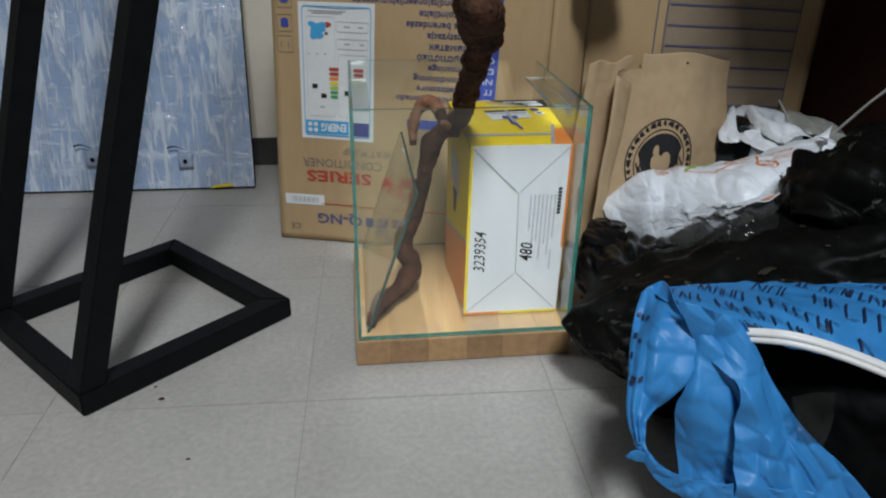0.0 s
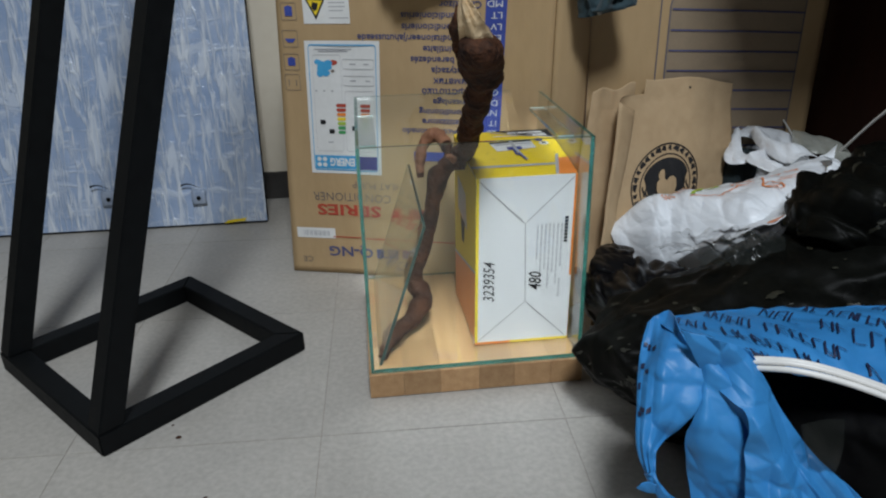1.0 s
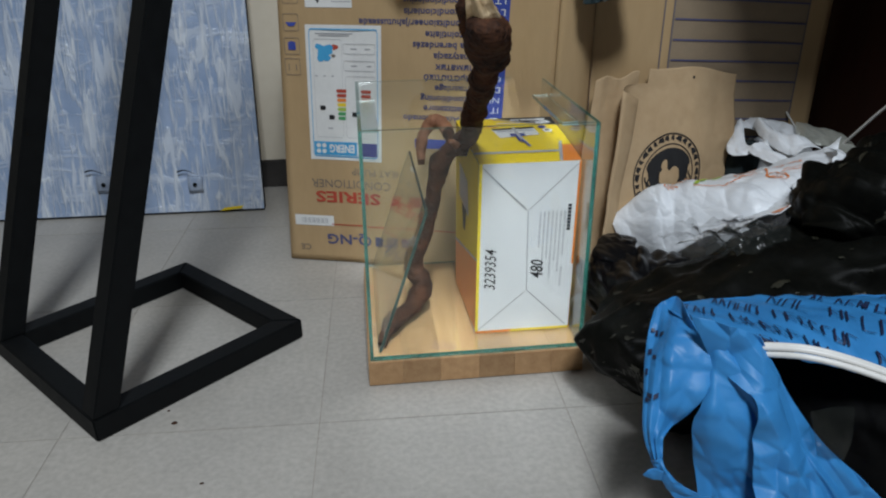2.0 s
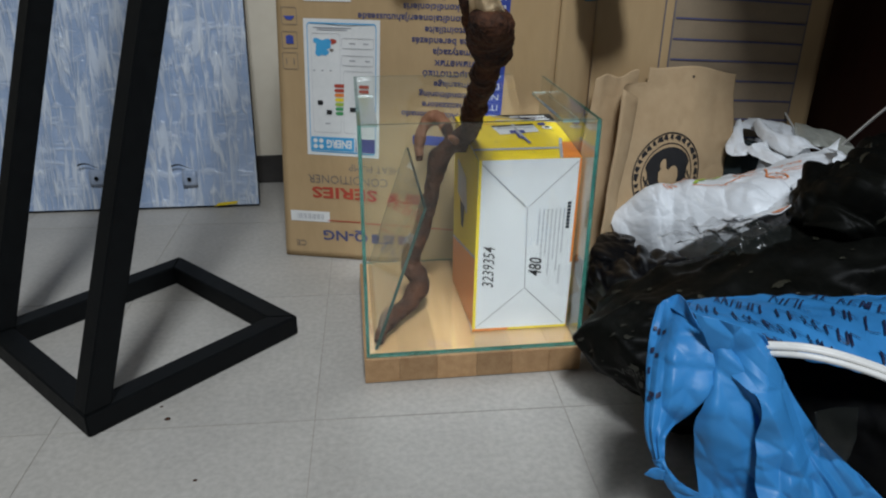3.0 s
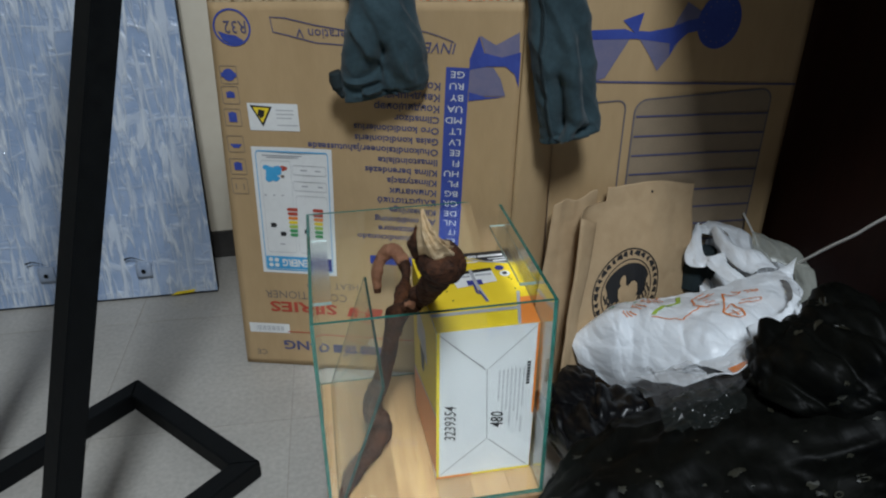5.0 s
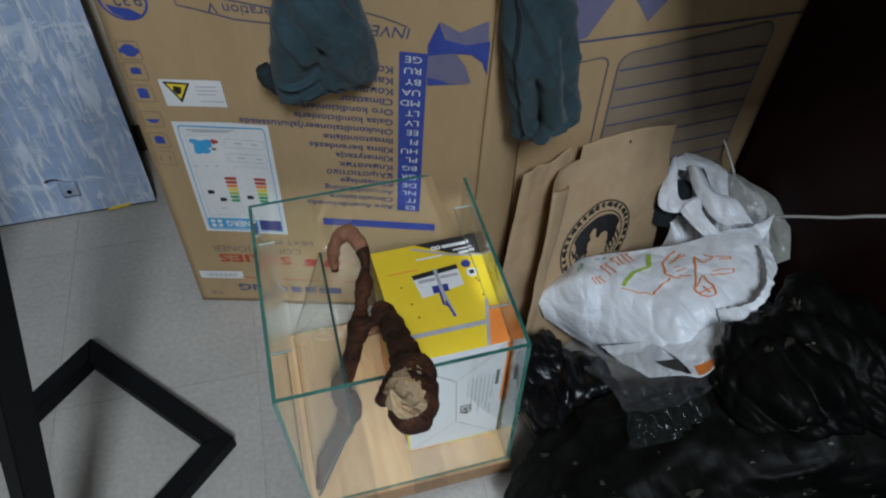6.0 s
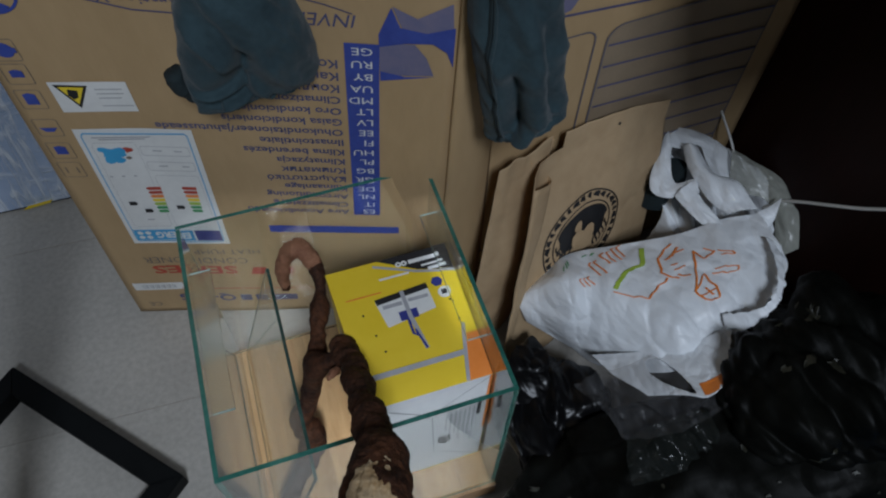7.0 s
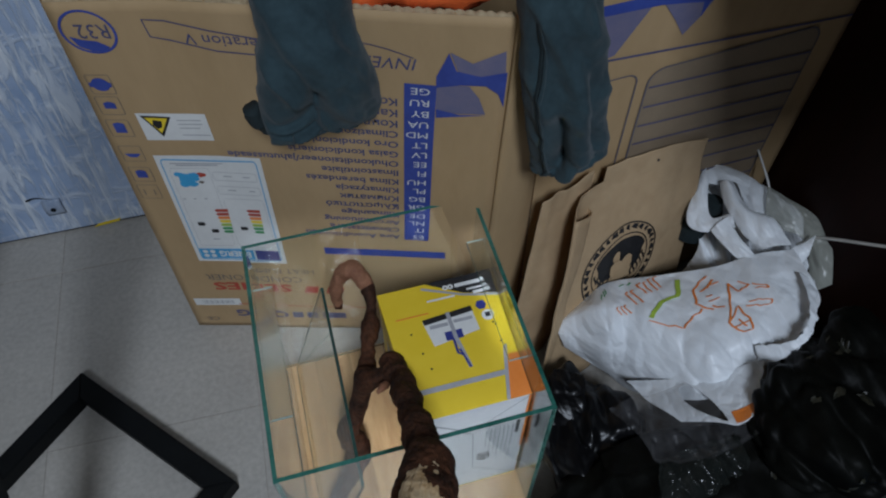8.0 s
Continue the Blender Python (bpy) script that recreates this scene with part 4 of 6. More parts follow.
# sides
fb("side_print", print_poly(box_left, [(0.0, 0.0), (D, 0.0), (D, 0.075), (0.0, 0.11)], 0.0006), M_ORANGE_INK)
fb("side_print", print_line(box_left, [(0.0, 0.112), (D, 0.077)], 0.004, 0.0008), M_SILVER_INK)
fb("side_print", print_poly(box_left, [(0.06, 0.15), (0.13, 0.16), (0.13, 0.21), (0.07, 0.2)], 0.0006), M_SILVER_INK)
fb("side_print", print_poly(box_left, [(0.085, 0.12), (0.10, 0.12), (0.11, 0.155), (0.075, 0.155)], 0.0008), M_BLACK_INK)
fb("side_print", print_poly(box_right, [(0.045, H0 - 0.06), (D, 0.2), (D, H1), (0.045, H0)], 0.0006), M_YELLOW_INK)
fb("side_print", print_poly(box_right, [(0.0, 0.0), (D, 0.0), (D, 0.10), (0.0, 0.08)], 0.0006), M_YELLOW_INK)
fb("side_print", print_rect(box_right, 0.03, 0.09, 0.11, 0.17, 2, 0.0006), M_WHITE_PAPER)
# top


def lid(name, bm, m):
    return part(name, bm, m, LID)


lid("top_print", print_poly(box_top, [(0.106, 0.0), (W, 0.0), (W, 0.05), (0.118, 0.05)], 0.0006), M_ORANGE_INK)
lid("top_print", print_line(box_top, [(0.0, 0.031), (0.115, 0.031)], 0.006, 0.0008), M_SILVER_INK)
lid("top_print", print_line(box_top, [(0.106, 0.0), (0.121, 0.062)], 0.004, 0.0009), M_SILVER_INK)
lid("top_print", print_poly(box_top, [(0.055, D), (W, D), (W, 0.128), (0.095, 0.139)], 0.0006), M_BLACK_INK)
lid("top_print", print_line(box_top, [(0.05, 0.156), (0.093, 0.137), (W, 0.126)], 0.003, 0.0009), M_SILVER_INK)
for x, y, w, h in ((0.088, 0.148, 0.034, 0.005), (0.1, 0.141, 0.024, 0.0025), (0.106, 0.1345, 0.02, 0.004)):
    lid("brand_bar", print_rect(box_top, x, x + w, y, y + h, 2, 0.0010), M_WHITE_PAPER)
for x in (0.077, 0.083):
    lid("brand_mark", print_ring(box_top, x, 0.1505, 0.0012, 0.0034, 12, 0.0010), M_WHITE_PAPER)
lid("filter_picture", print_poly(box_top, [(0.045, 0.080), (0.100, 0.088), (0.098, 0.118), (0.040, 0.112)], 0.0008), M_WHITE_PAPER)
lid("filter_picture", print_poly(box_top, [(0.041, 0.108), (0.099, 0.113), (0.098, 0.120), (0.040, 0.115)], 0.0011), M_BLACK_INK)
lid("filter_picture", print_rect(box_top, 0.046, 0.067, 0.1015, 0.106, 1, 0.0011), M_SILVER_INK)
lid("filter_picture", print_rect(box_top, 0.074, 0.096, 0.103, 0.107, 1, 0.0011), M_SILVER_INK)
lid("filter_picture", print_rect(box_top, 0.060, 0.080, 0.083, 0.094, 1, 0.0013), M_NAVY_INK)
lid("filter_picture", print_line(box_top, [(0.070, 0.118), (0.071, 0.085), (0.077, 0.046)], 0.0045, 0.0015), M_SILVER_INK)
lid("filter_picture", print_line(box_top, [(0.068, 0.09), (0.068, 0.066), (0.074, 0.062)], 0.003, 0.0013), M_NAVY_INK)
lid("filter_picture", print_line(box_top, [(0.071, 0.07), (0.077, 0.046)], 0.0025, 0.0017), M_NAVY_INK)
lid("accessory_picture", print_ring(box_top, 0.110, 0.118, 0.0, 0.0065, 6, 0.0009), M_NAVY_INK)
lid("accessory_picture", print_ring(box_top, 0.114, 0.1035, 0.0, 0.007, 16, 0.0009), M_WHITE_PAPER)
lid("accessory_picture", print_rect(box_top, 0.111, 0.117, 0.101, 0.107, 1, 0.0012), M_BLACK_INK)
for x, y in ((0.117, 0.093), (0.119, 0.089), (0.119, 0.068), (0.024, 0.101), (0.03, 0.075), (0.034, 0.055)):
    lid("dot_print", print_ring(box_top, x, y, 0.0, 0.0013, 8, 0.0009), M_BLACK_INK)
lid("tag_bar", print_rect(box_top, 0.012, 0.05, 0.122, 0.1235, 2, 0.0008), M_ORANGE_INK)
lid("tag_bar", print_rect(box_top, 0.052, 0.085, 0.1365, 0.139, 2, 0.0008), M_WHITE_PAPER)

# ---- driftwood leaning out of the tank ----
wood = thing("driftwood", (0.06, 0.06, 0.0420), "twisted brown driftwood branch with a pale cut end", "driftwood")
BARK = (60, 0.007, 2.0)
THICK = [(0.141, 0.133, 0.286, 0.0125, 0.0125), (0.143, 0.122, 0.297, 0.0152, 0.0150), (0.145, 0.108, 0.308, 0.0150, 0.0145), (0.147, 0.092, 0.317, 0.0120, 0.0120), (0.147, 0.072, 0.336, 0.0148, 0.0140), (0.145, 0.050, 0.356, 0.0150, 0.0140),
         (0.146, 0.030, 0.373, 0.0125, 0.0125), (0.147, 0.008, 0.392, 0.0155, 0.0145), (0.145, -0.012, 0.409, 0.0150, 0.0150), (0.146, -0.026, 0.421, 0.0140, 0.0140), (0.145, -0.040, 0.433, 0.0205, 0.0190), (0.141, -0.060, 0.449, 0.0235, 0.0210),
         (0.136, -0.082, 0.463, 0.0240, 0.0195), (0.133, -0.102, 0.470, 0.0215, 0.0160), (0.133, -0.116, 0.472, 0.0140, 0.0100)]
THIN = [(0.140, 0.112, 0.293, 0.011, 0.011), (0.126, 0.117, 0.286, 0.0115, 0.0115), (0.110, 0.126, 0.264, 0.0158, 0.0150), (0.104, 0.134, 0.232, 0.0115, 0.0115), (0.100, 0.136, 0.205, 0.0125, 0.0115), (0.093, 0.135, 0.172, 0.0105, 0.0105), (0.082, 0.132, 0.145, 0.0128, 0.0120), (0.075, 0.130, 0.122, 0.0120, 0.0115), (0.075, 0.127, 0.104, 0.0160, 0.0145),
        (0.085, 0.120, 0.088, 0.0175, 0.0155), (0.070, 0.100, 0.070, 0.0130, 0.0125), (0.052, 0.080, 0.063, 0.0120, 0.011), (0.038, 0.060, 0.062, 0.0120, 0.010), (0.026, 0.040, 0.057, 0.0095, 0.009), (0.018, 0.024, 0.051, 0.006, 0.006)]
ARCH = [(0.112, 0.142, 0.250, 0.0125, 0.0125), (0.120, 0.168, 0.257, 0.0098, 0.0098), (0.128, 0.19, 0.262, 0.0112, 0.0112), (0.135, 0.215, 0.269, 0.0090, 0.0090), (0.139, 0.240, 0.278, 0.0102, 0.0095), (0.128, 0.266, 0.288, 0.0100, 0.0095),
        (0.106, 0.266, 0.276, 0.0090, 0.009), (0.098, 0.260, 0.248, 0.0082, 0.008), (0.099, 0.256, 0.226, 0.005, 0.005)]


def bark_tube(keys, nu, nv, up):
    """A branch: slow swellings, lengthwise furrows and small scabs."""
    plain = Loft(keys, up)

    def rough(u, v):
        p, c = plain(u, v), Vector(spline(keys, u)[:3])
        n = (p - c).normalized()
        return p + n * (0.0042 * noise.noise(p * 38) + 0.0020 * noise.noise(p * 115) - 0.0022 * abs(noise.noise(p * 210)))
    return capped(grid(rough, nu, nv, close_v=True))


bm = bark_tube(THICK, 170, 44, (0.3, 0.2, 1))
merge(bm, bark_tube(THIN, 160, 36, (1, 0.3, 0.1)))
merge(bm, bark_tube(ARCH, 100, 32, (0.8, 0.2, 1)))
part("branch", bm, M_BARK, wood, "dark brown bark", True)
TIP = [(0.141, -0.060, 0.455, 0.0150, 0.014), (0.133, -0.083, 0.475, 0.0180, 0.0130), (0.127, -0.098, 0.487, 0.0180, 0.0105), (0.122, -0.107, 0.499, 0.0155, 0.0080), (0.118, -0.110, 0.511, 0.0115, 0.0055), (0.116, -0.110, 0.521, 0.0070, 0.0032), (0.115, -0.109, 0.531, 0.0015, 0.001)]
tip_loft = Loft(TIP, (0.3, 0.2, 1))


def splintered(u, v):
    """Torn fibres that run lengthwise, with a few deep splits."""
    p, c = tip_loft(u, v), Vector(spline(TIP, u)[:3])
    a = 2 * math.pi * v
    ring = Vector((math.cos(a), math.sin(a), 0.35 * u))
    k = 0.30 * noise.noise(ring * 2.2) + 0.16 * noise.noise(ring * 4.0 + Vector((0, 0, u))) - 0.10 * abs(noise.noise(ring * 7.0 + Vector((0, 0, 2 * u)))) + 0.10 * noise.noise(p * 90)
    return c + (p - c) * (1 + k) + Vector((0, 0, 0.004 * noise.noise(ring * 4.0) * u))


part("cut_end", capped(grid(splintered, 70, 64, close_v=True)), M_CUT_WOOD, wood, "splintered pale wood")
part("bark_sliver", bark_tube([(0.120, -0.066, 0.462, 0.007, 0.006), (0.112, -0.086, 0.480, 0.0065, 0.005), (0.109, -0.097, 0.498, 0.0045, 0.0035), (0.110, -0.102, 0.514, 0.0015, 0.001)], 30, 16, (0.3, 0.2, 1)), M_BARK, wood, "torn strip of bark", True)
part("broken_knot", bark_tube([(0.131, 0.098, 0.300, 0.005, 0.005), (0.125, 0.092, 0.306, 0.0045, 0.0045), (0.120, 0.088, 0.309, 0.003, 0.003)], 14, 14, (0, 0, 1)), M_PALE_BARK, wood, "small broken stub with a pale end", True)
RUB = [(0.1385, 0.243, 0.2795, 0.0102, 0.0096), (0.131, 0.2630, 0.2885, 0.0108, 0.0102), (0.117, 0.268, 0.286, 0.0108, 0.0104), (0.105, 0.2655, 0.274, 0.0101, 0.0100), (0.0985, 0.2605, 0.250, 0.0090, 0.0090), (0.0988, 0.257, 0.234, 0.0070, 0.0070)]
part("rubbed_tip", bark_tube(RUB, 60, 30, (0.8, 0.2, 1)), M_PALE_BARK, wood, "reddish bare tip", True)

# ---- jacket hung over the carton ----
jacket = thing("work_jacket", (0.22, 0.40, 0.66), "grey-green work jacket thrown over the open carton", "jacket")


def pressed(s, u, folds):
    """Depth of single folds; each runs from (s, u) to (s, u), with a width and a depth in metres."""
    d = 0.0
    for s0, u0, s1, u1, width, depth in folds:
        a, b = Vector((s0 * 0.05, u0 * 0.25)), Vector((s1 * 0.05, u1 * 0.25))
        p, along = Vector((s * 0.05, u * 0.25)), b - a
        k = min(1.0, max(0.0, (p - a).dot(along) / along.length_squared))
        d += depth * math.exp(-((p - a - along * k).length / width) ** 2)
    return d


def sleeve(name, keys, seed, lift, looseness=1.0, folds=()):
    raw = Loft(keys, (0, -1, 0.05), (0, 0, 0), 0.85)

    def f(u, v):
        p, c = raw(u, v), Vector(spline(keys, u)[:3])
        n = (p - c).normalized()
        across, down = p.x * 0.86 + p.z * 0.5, p.z * 0.86 - p.x * 0.5
        d = 0.012 * noise.noise(Vector((across * 24 + seed, p.y * 9, down * 7))) + 0.026 * (0.2 - abs(noise.noise(Vector((across * 30, p.y * 10 + seed, down * 8))))) + 0.010 * (0.2 - abs(noise.noise(Vector((across * 62, p.y * 20, down * 20 + seed)))))
        hem = max(0.0, (u - 0.80) / 0.20)
        d *= looseness * (0.3 + 0.7 * abs(math.sin(2 * math.pi * v)))
        d += (2.0 - 1.6 * min(1.0, max(0.0, (u - 0.90) / 0.08))) * max(0.0, -n.y) * pressed((p.x - c.x) / spline(keys, u)[3], u, folds)
        p.z += lift * hem * hem * (p.x - c.x)
        d += 0.0008 * hem * math.sin(p.x * 420 + 4 * noise.noise(p * 60)) + 0.0012 * noise.noise(p * 90)
        return p + n * d
    ob = part(name, capped(grid(f, 110, 110, close_v=True)), M_TEAL, jacket, "grey-green sleeve with loose folds", True)
    return f, ob


SL, sl_ob = sleeve("sleeve", [(0.132, 0.47, 0.70, 0.065, 0.030), (0.130, 0.38, 0.70, 0.062, 0.030), (0.128, 0.300, 0.685, 0.044, 0.028), (0.128, 0.283, 0.64, 0.043, 0.030), (0.127, 0.280, 0.59, 0.053, 0.032), (0.126, 0.286, 0.552, 0.058, 0.030), (0.124, 0.289, 0.534, 0.057, 0.027), (0.123, 0.290, 0.526, 0.054, 0.022)], 1.0, 0.34, 0.8,
                   ((-0.15, 0.58, -0.65, 0.72, 0.006, -0.008), (-0.2, 0.66, -0.36, 0.81, 0.009, -0.008), (-0.6, 0.95, -0.28, 0.83, 0.008, 0.008), (-0.78, 0.86, -0.6, 0.92, 0.010, -0.009), (-0.78, 0.78, -0.4, 0.73, 0.008, 0.008),
                    (0.0, 0.83, 0.12, 0.90, 0.004, -0.004), (0.2, 0.81, 0.42, 0.90, 0.004, -0.004), (0.55, 0.80, 0.72, 0.84, 0.004, -0.003), (0.35, 0.62, 0.7, 0.74, 0.010, 0.004)))
cuff = Loft([(0.060, 0.295, 0.552, 0.008, 0.010), (0.064, 0.297, 0.534, 0.009, 0.012), (0.073, 0.298, 0.520, 0.007, 0.008)], (0, -1, 0.05), (60, 0.006, 3))
part("cuff", capped(grid(cuff, 14, 18, close_v=True)), M_TEAL_DARK, sl_ob, "bunched elastic cuff", True)
SR, sr_ob = sleeve("sleeve", [(0.32, 0.46, 0.72, 0.06, 0.030), (0.318, 0.36, 0.735, 0.055, 0.030), (0.332, 0.250, 0.715, 0.037, 0.028), (0.339, 0.222, 0.65, 0.038, 0.028), (0.349, 0.220, 0.58, 0.042, 0.028), (0.361, 0.222, 0.52, 0.044, 0.026), (0.368, 0.223, 0.484, 0.044, 0.024), (0.369, 0.224, 0.472, 0.043, 0.021)], 4.0, 0.2, 0.6,
                   ((-0.38, 0.64, -0.46, 0.80, 0.009, -0.011), (-0.46, 0.80, -0.56, 0.88, 0.008, -0.006), (-0.2, 0.83, -0.3, 0.92, 0.010, 0.009), (0.12, 0.86, 0.48, 0.868, 0.007, -0.006), (0.1, 0.55, 0.0, 0.76, 0.012, 0.006), (0.55, 0.6, 0.6, 0.78, 0.012, -0.005)))
for edge, push in ((0.100, 0.0), (0.116, 0.0014)):
    bm = grid(lambda u, v: SR(0.40 + 0.57 * u, edge + 0.016 * v) + Vector((0, -0.0012 - 0.0020 * math.sin(math.pi * v) - push, 0)), 70, 5)
    part("zip_flap", bm, M_TEAL_DARK if push == 0.0 else M_TEAL, sr_ob, "placket seam along the sleeve", True)
bm = bmesh.new()
bmesh.ops.create_uvsphere(bm, u_segments=12, v_segments=8, radius=0.0035)
for v in bm.verts:
    v.co = SR(0.955, 0.20) + Vector((v.co.x, -0.002 + v.co.y * 0.5, v.co.z))
part("snap_button", bm, M_STEEL, sr_ob, "small metal snap button", True)
body = Loft([(0.0, 0.55, 0.70, 0.05, 0.02), (0.08, 0.55, 0.72, 0.10, 0.045), (0.25, 0.57, 0.725, 0.13, 0.05), (0.40, 0.55, 0.715, 0.11, 0.04), (0.48, 0.55, 0.70, 0.05, 0.02)], (0, 0, 1), (12, 0.03, 7))
part("torso", capped(grid(body, 40, 40, close_v=True)), M_TEAL, jacket, "crumpled body of the jacket", True)
cloth = thing("orange_cloth", (0.25, 0.42, 0.60), "bright orange cloth stuffed into the open carton", "cloth")
part("fold", tube([(0.165, 0.365, 0.635, 0.02, 0.02), (0.19, 0.355, 0.645, 0.045, 0.034), (0.24, 0.340, 0.650, 0.05, 0.036), (0.29, 0.325, 0.648, 0.045, 0.034), (0.32, 0.33, 0.635, 0.015, 0.015)], 36, 30, (0, 0, 1), (18, 0.02, 3)), M_ORANGE_CLOTH, cloth, "", True)

# ---- kraft paper bags ----


def paper_bag(base_pt, left_low, left_top, right_low, right_top, depth_left, depth_right, seed, bow, label, back_top=0.975, push_left=0.016, notch=0.0, left_top_v=1.0):
    bag = thing("paper_bag", base_pt, label, "paper bag", "kraft paper bags")
    ll, lt, rl, rt, dl, dr = (Vector(v) for v in (left_low, left_top, right_low, right_top, depth_left, depth_right))

    def front(u, v, off=0.0):
        cut = notch * min(1.0, max(0.0, (v - 0.905) / 0.03)) ** 2 if off == 0.0 else 0.0
        u = cut + (1 - cut) * u
        p = ll.lerp(rl, u).lerp(lt.lerp(rt, u), v)
        bulge = 0.010 * math.sin(math.pi * u) * math.sin(math.pi * min(1, v * 1.1))
        w = 0.004 * noise.noise(Vector((u * 4 + seed, v * 5, seed))) + creased(p + Vector((seed, 0, 0)), 13, 0.0030, seed)
        p.y += bow * (1 - math.exp(-u / 0.08)) * (1 - u) * v
        return p + Vector((0.25, -0.97, 0)) * (bulge + w + off) + Vector((0, 0, 0.004 * v * math.sin(9 * u + seed)))

    def back(u, v):
        return front(u, v) + dl.lerp(dr, u) * (0.35 + 0.65 * v) + Vector((0, 0.010, 0)) * math.sin(math.pi * u)

    f = part("front_sheet", grid(front, 80, 130), M_PAPER, bag, "", True)
    thicken(f, 0.0008, 1.0)
    for name, k, push, high in (("side_fold", 0.0, push_left, left_top_v), ("side_fold", 1.0, -0.01, 1.0)):
        g = part(name, grid(lambda u, v: front(k, v * (1 - (1 - back_top) * u)).lerp(back(k, v * back_top), u) + Vector((push, 0, 0)) * math.sin(math.pi * u) * (0.3 + 0.7 * v), 10, 30, v1=high), M_PAPER, bag, "", True)
        thicken(g, 0.0008, 1.0)
    b = part("back_sheet", grid(lambda u, v: back(u, back_top * v), 30, 40), M_PAPER, bag, "", True)
    thicken(b, 0.0008, 1.0)
    return bag, front, f


bag2, bag2_front, _ = paper_bag((0.41, 0.25, 0), (0.310, 0.190, 0.003), (0.370, 0.262, 0.346), (0.44, 0.262, 0.003), (0.448, 0.288, 0.350), (0.002, 0.004, 0), (0.002, 0.004, 0), 6.0, 0.0, "plain brown kraft paper bag half hidden behind another", 0.85, 0.001)
bag1, bag1_front, bag1_sheet = paper_bag((0.49, 0.22, 0), (0.350, 0.140, 0.003), (0.408, 0.238, 0.366), (0.634, 0.262, 0.003), (0.624, 0.314, 0.342), (0.040, 0.050, -0.012), (0.0, 0.008, 0.001), 2.0, 0.042, "brown kraft paper carrier bag with a round black stamp", 0.95, 0.016,
                                      0.26, 0.905)


def stamp(a, b, off=0.0):
    """Metres from the stamp's centre, across and up the bag."""
    return bag1_front(0.445 + a / 0.245, 0.545 + b / 0.352, 0.0012 + off)


def st(name, bm):
    return part(name, bm, M_BLACK_INK, bag1_sheet)


R = 0.064
st("stamp_ring", print_ring(stamp, 0, 0, R - 0.0022, R, 48, 0))
st("stamp_ring", print_ring(stamp, 0, 0, R * 0.76 - 0.0018, R * 0.76, 48, 0))
for i in range(26):
    a = radians(-60 + i * 12)
    w, h = 0.0032 + 0.0014 * (i % 3), 0.0042
    c, s = math.cos(a), math.sin(a)
    pts = [((R * 0.88 + dr) * c - dt * s, (R * 0.88 + dr) * s + dt * c) for dr, dt in ((-h, -w), (h, -w), (h, w * 0.3), (-h * 0.2, w))]
    st("stamp_mark", print_poly(stamp, pts, 0))
hair = [(0.043 * math.cos(radians(t)) * (1.0 if math.sin(radians(t)) > 0 else 0.9), 0.008 + 0.034 * math.sin(radians(t))) for t in range(-40, 221, 13)]
st("stamp_shape", print_poly(stamp, [(0.024, -0.012)] + hair + [(-0.024, -0.012)], 0.0))
heart = [(0.0, 0.008), (0.006, 0.013), (0.013, 0.013), (0.019, 0.007), (0.019, -0.004), (0.014, -0.016), (0.006, -0.025), (0.0, -0.028), (-0.006, -0.025), (-0.014, -0.016), (-0.019, -0.004), (-0.019, 0.007), (-0.013, 0.013), (-0.006, 0.013)]
part("stamp_gap", print_poly(stamp, heart, 0.0009), M_PAPER, bag1_sheet)
for side in (-1, 1):
    for k in range(5):
        x = side * (0.021 + 0.0052 * k)
        st("stamp_wave", print_line(stamp, [(x + 0.0022 * math.sin(i * 1.5 + k), -0.006 + 0.002 * k - 0.0048 * i) for i in range(8 - k)], 0.0026, 0.0002))
st("stamp_shape", print_poly(stamp, [(-0.030, -0.034), (-0.012, -0.029), (0.0, -0.033), (0.012, -0.029), (0.030, -0.034), (0.018, -0.044), (0.0, -0.047), (-0.018, -0.044)], 0.0))
part("stamp_gap", print_poly(stamp, [(0.004, -0.034), (0.026, -0.026), (0.030, -0.032), (0.010, -0.042)], 0.0009), M_PAPER, bag1_sheet)
# No opening is cut: a black disc stands in for the hole's dark inside
bag1_hole = part("painted_hole", print_ring(lambda a, b, o: bag1_front(0.62 + a, 0.955 + b, 0.0012), 0, 0, 0.0, 0.009, 10, 0, 0.7), M_BLACK_INK, bag1_sheet)

# ---- black bags ----
blackbag = thing("black_plastic_bag", (0.52, 0.0, 0), "crumpled black plastic bag with faded gold print", "plastic bag")
MAIN = Loft([(0.322, -0.070, 0.060, 0.050, 0.045), (0.334, -0.078, 0.083, 0.088, 0.076), (0.37, -0.090, 0.092, 0.104, 0.090), (0.44, -0.092, 0.098, 0.108, 0.096), (0.54, -0.10, 0.115, 0.108, 0.112), (0.62, -0.10, 0.13, 0.122, 0.125), (0.70, -0.09, 0.13, 0.135, 0.12), (0.765, -0.05, 0.10, 0.06, 0.07)], (0, 0, 1), (0, 0, 0), 0.75)


def main_bag(u, v):
    p, c = MAIN(u, v), Vector(spline(MAIN.keys, u)[:3])
    p += (p - c).normalized() * (crumple(p, 7, 0.034, 2, (0.35, 1.3, 1.6)) + creased(Vector((p.x * 0.45, p.y, p.z * 1.2)), 10, 0.015, 5) + creased(p, 30, 0.0032, 8))
    p.z = max(p.z, 0.002)
    p.x = min(p.x, RIGHT_X - 0.004)
    return p


skin = part("skin", capped(grid(main_bag, 150, 130, close_v=True)), M_BLACK_FILM, blackbag, "", True)
random.seed(7)


def on_main(a, b, off=0.0):
    p, q = main_bag(a, b), Vector(spline(MAIN.keys, a)[:3])
    return p + (p - q).normalized() * (0.0025 + off)


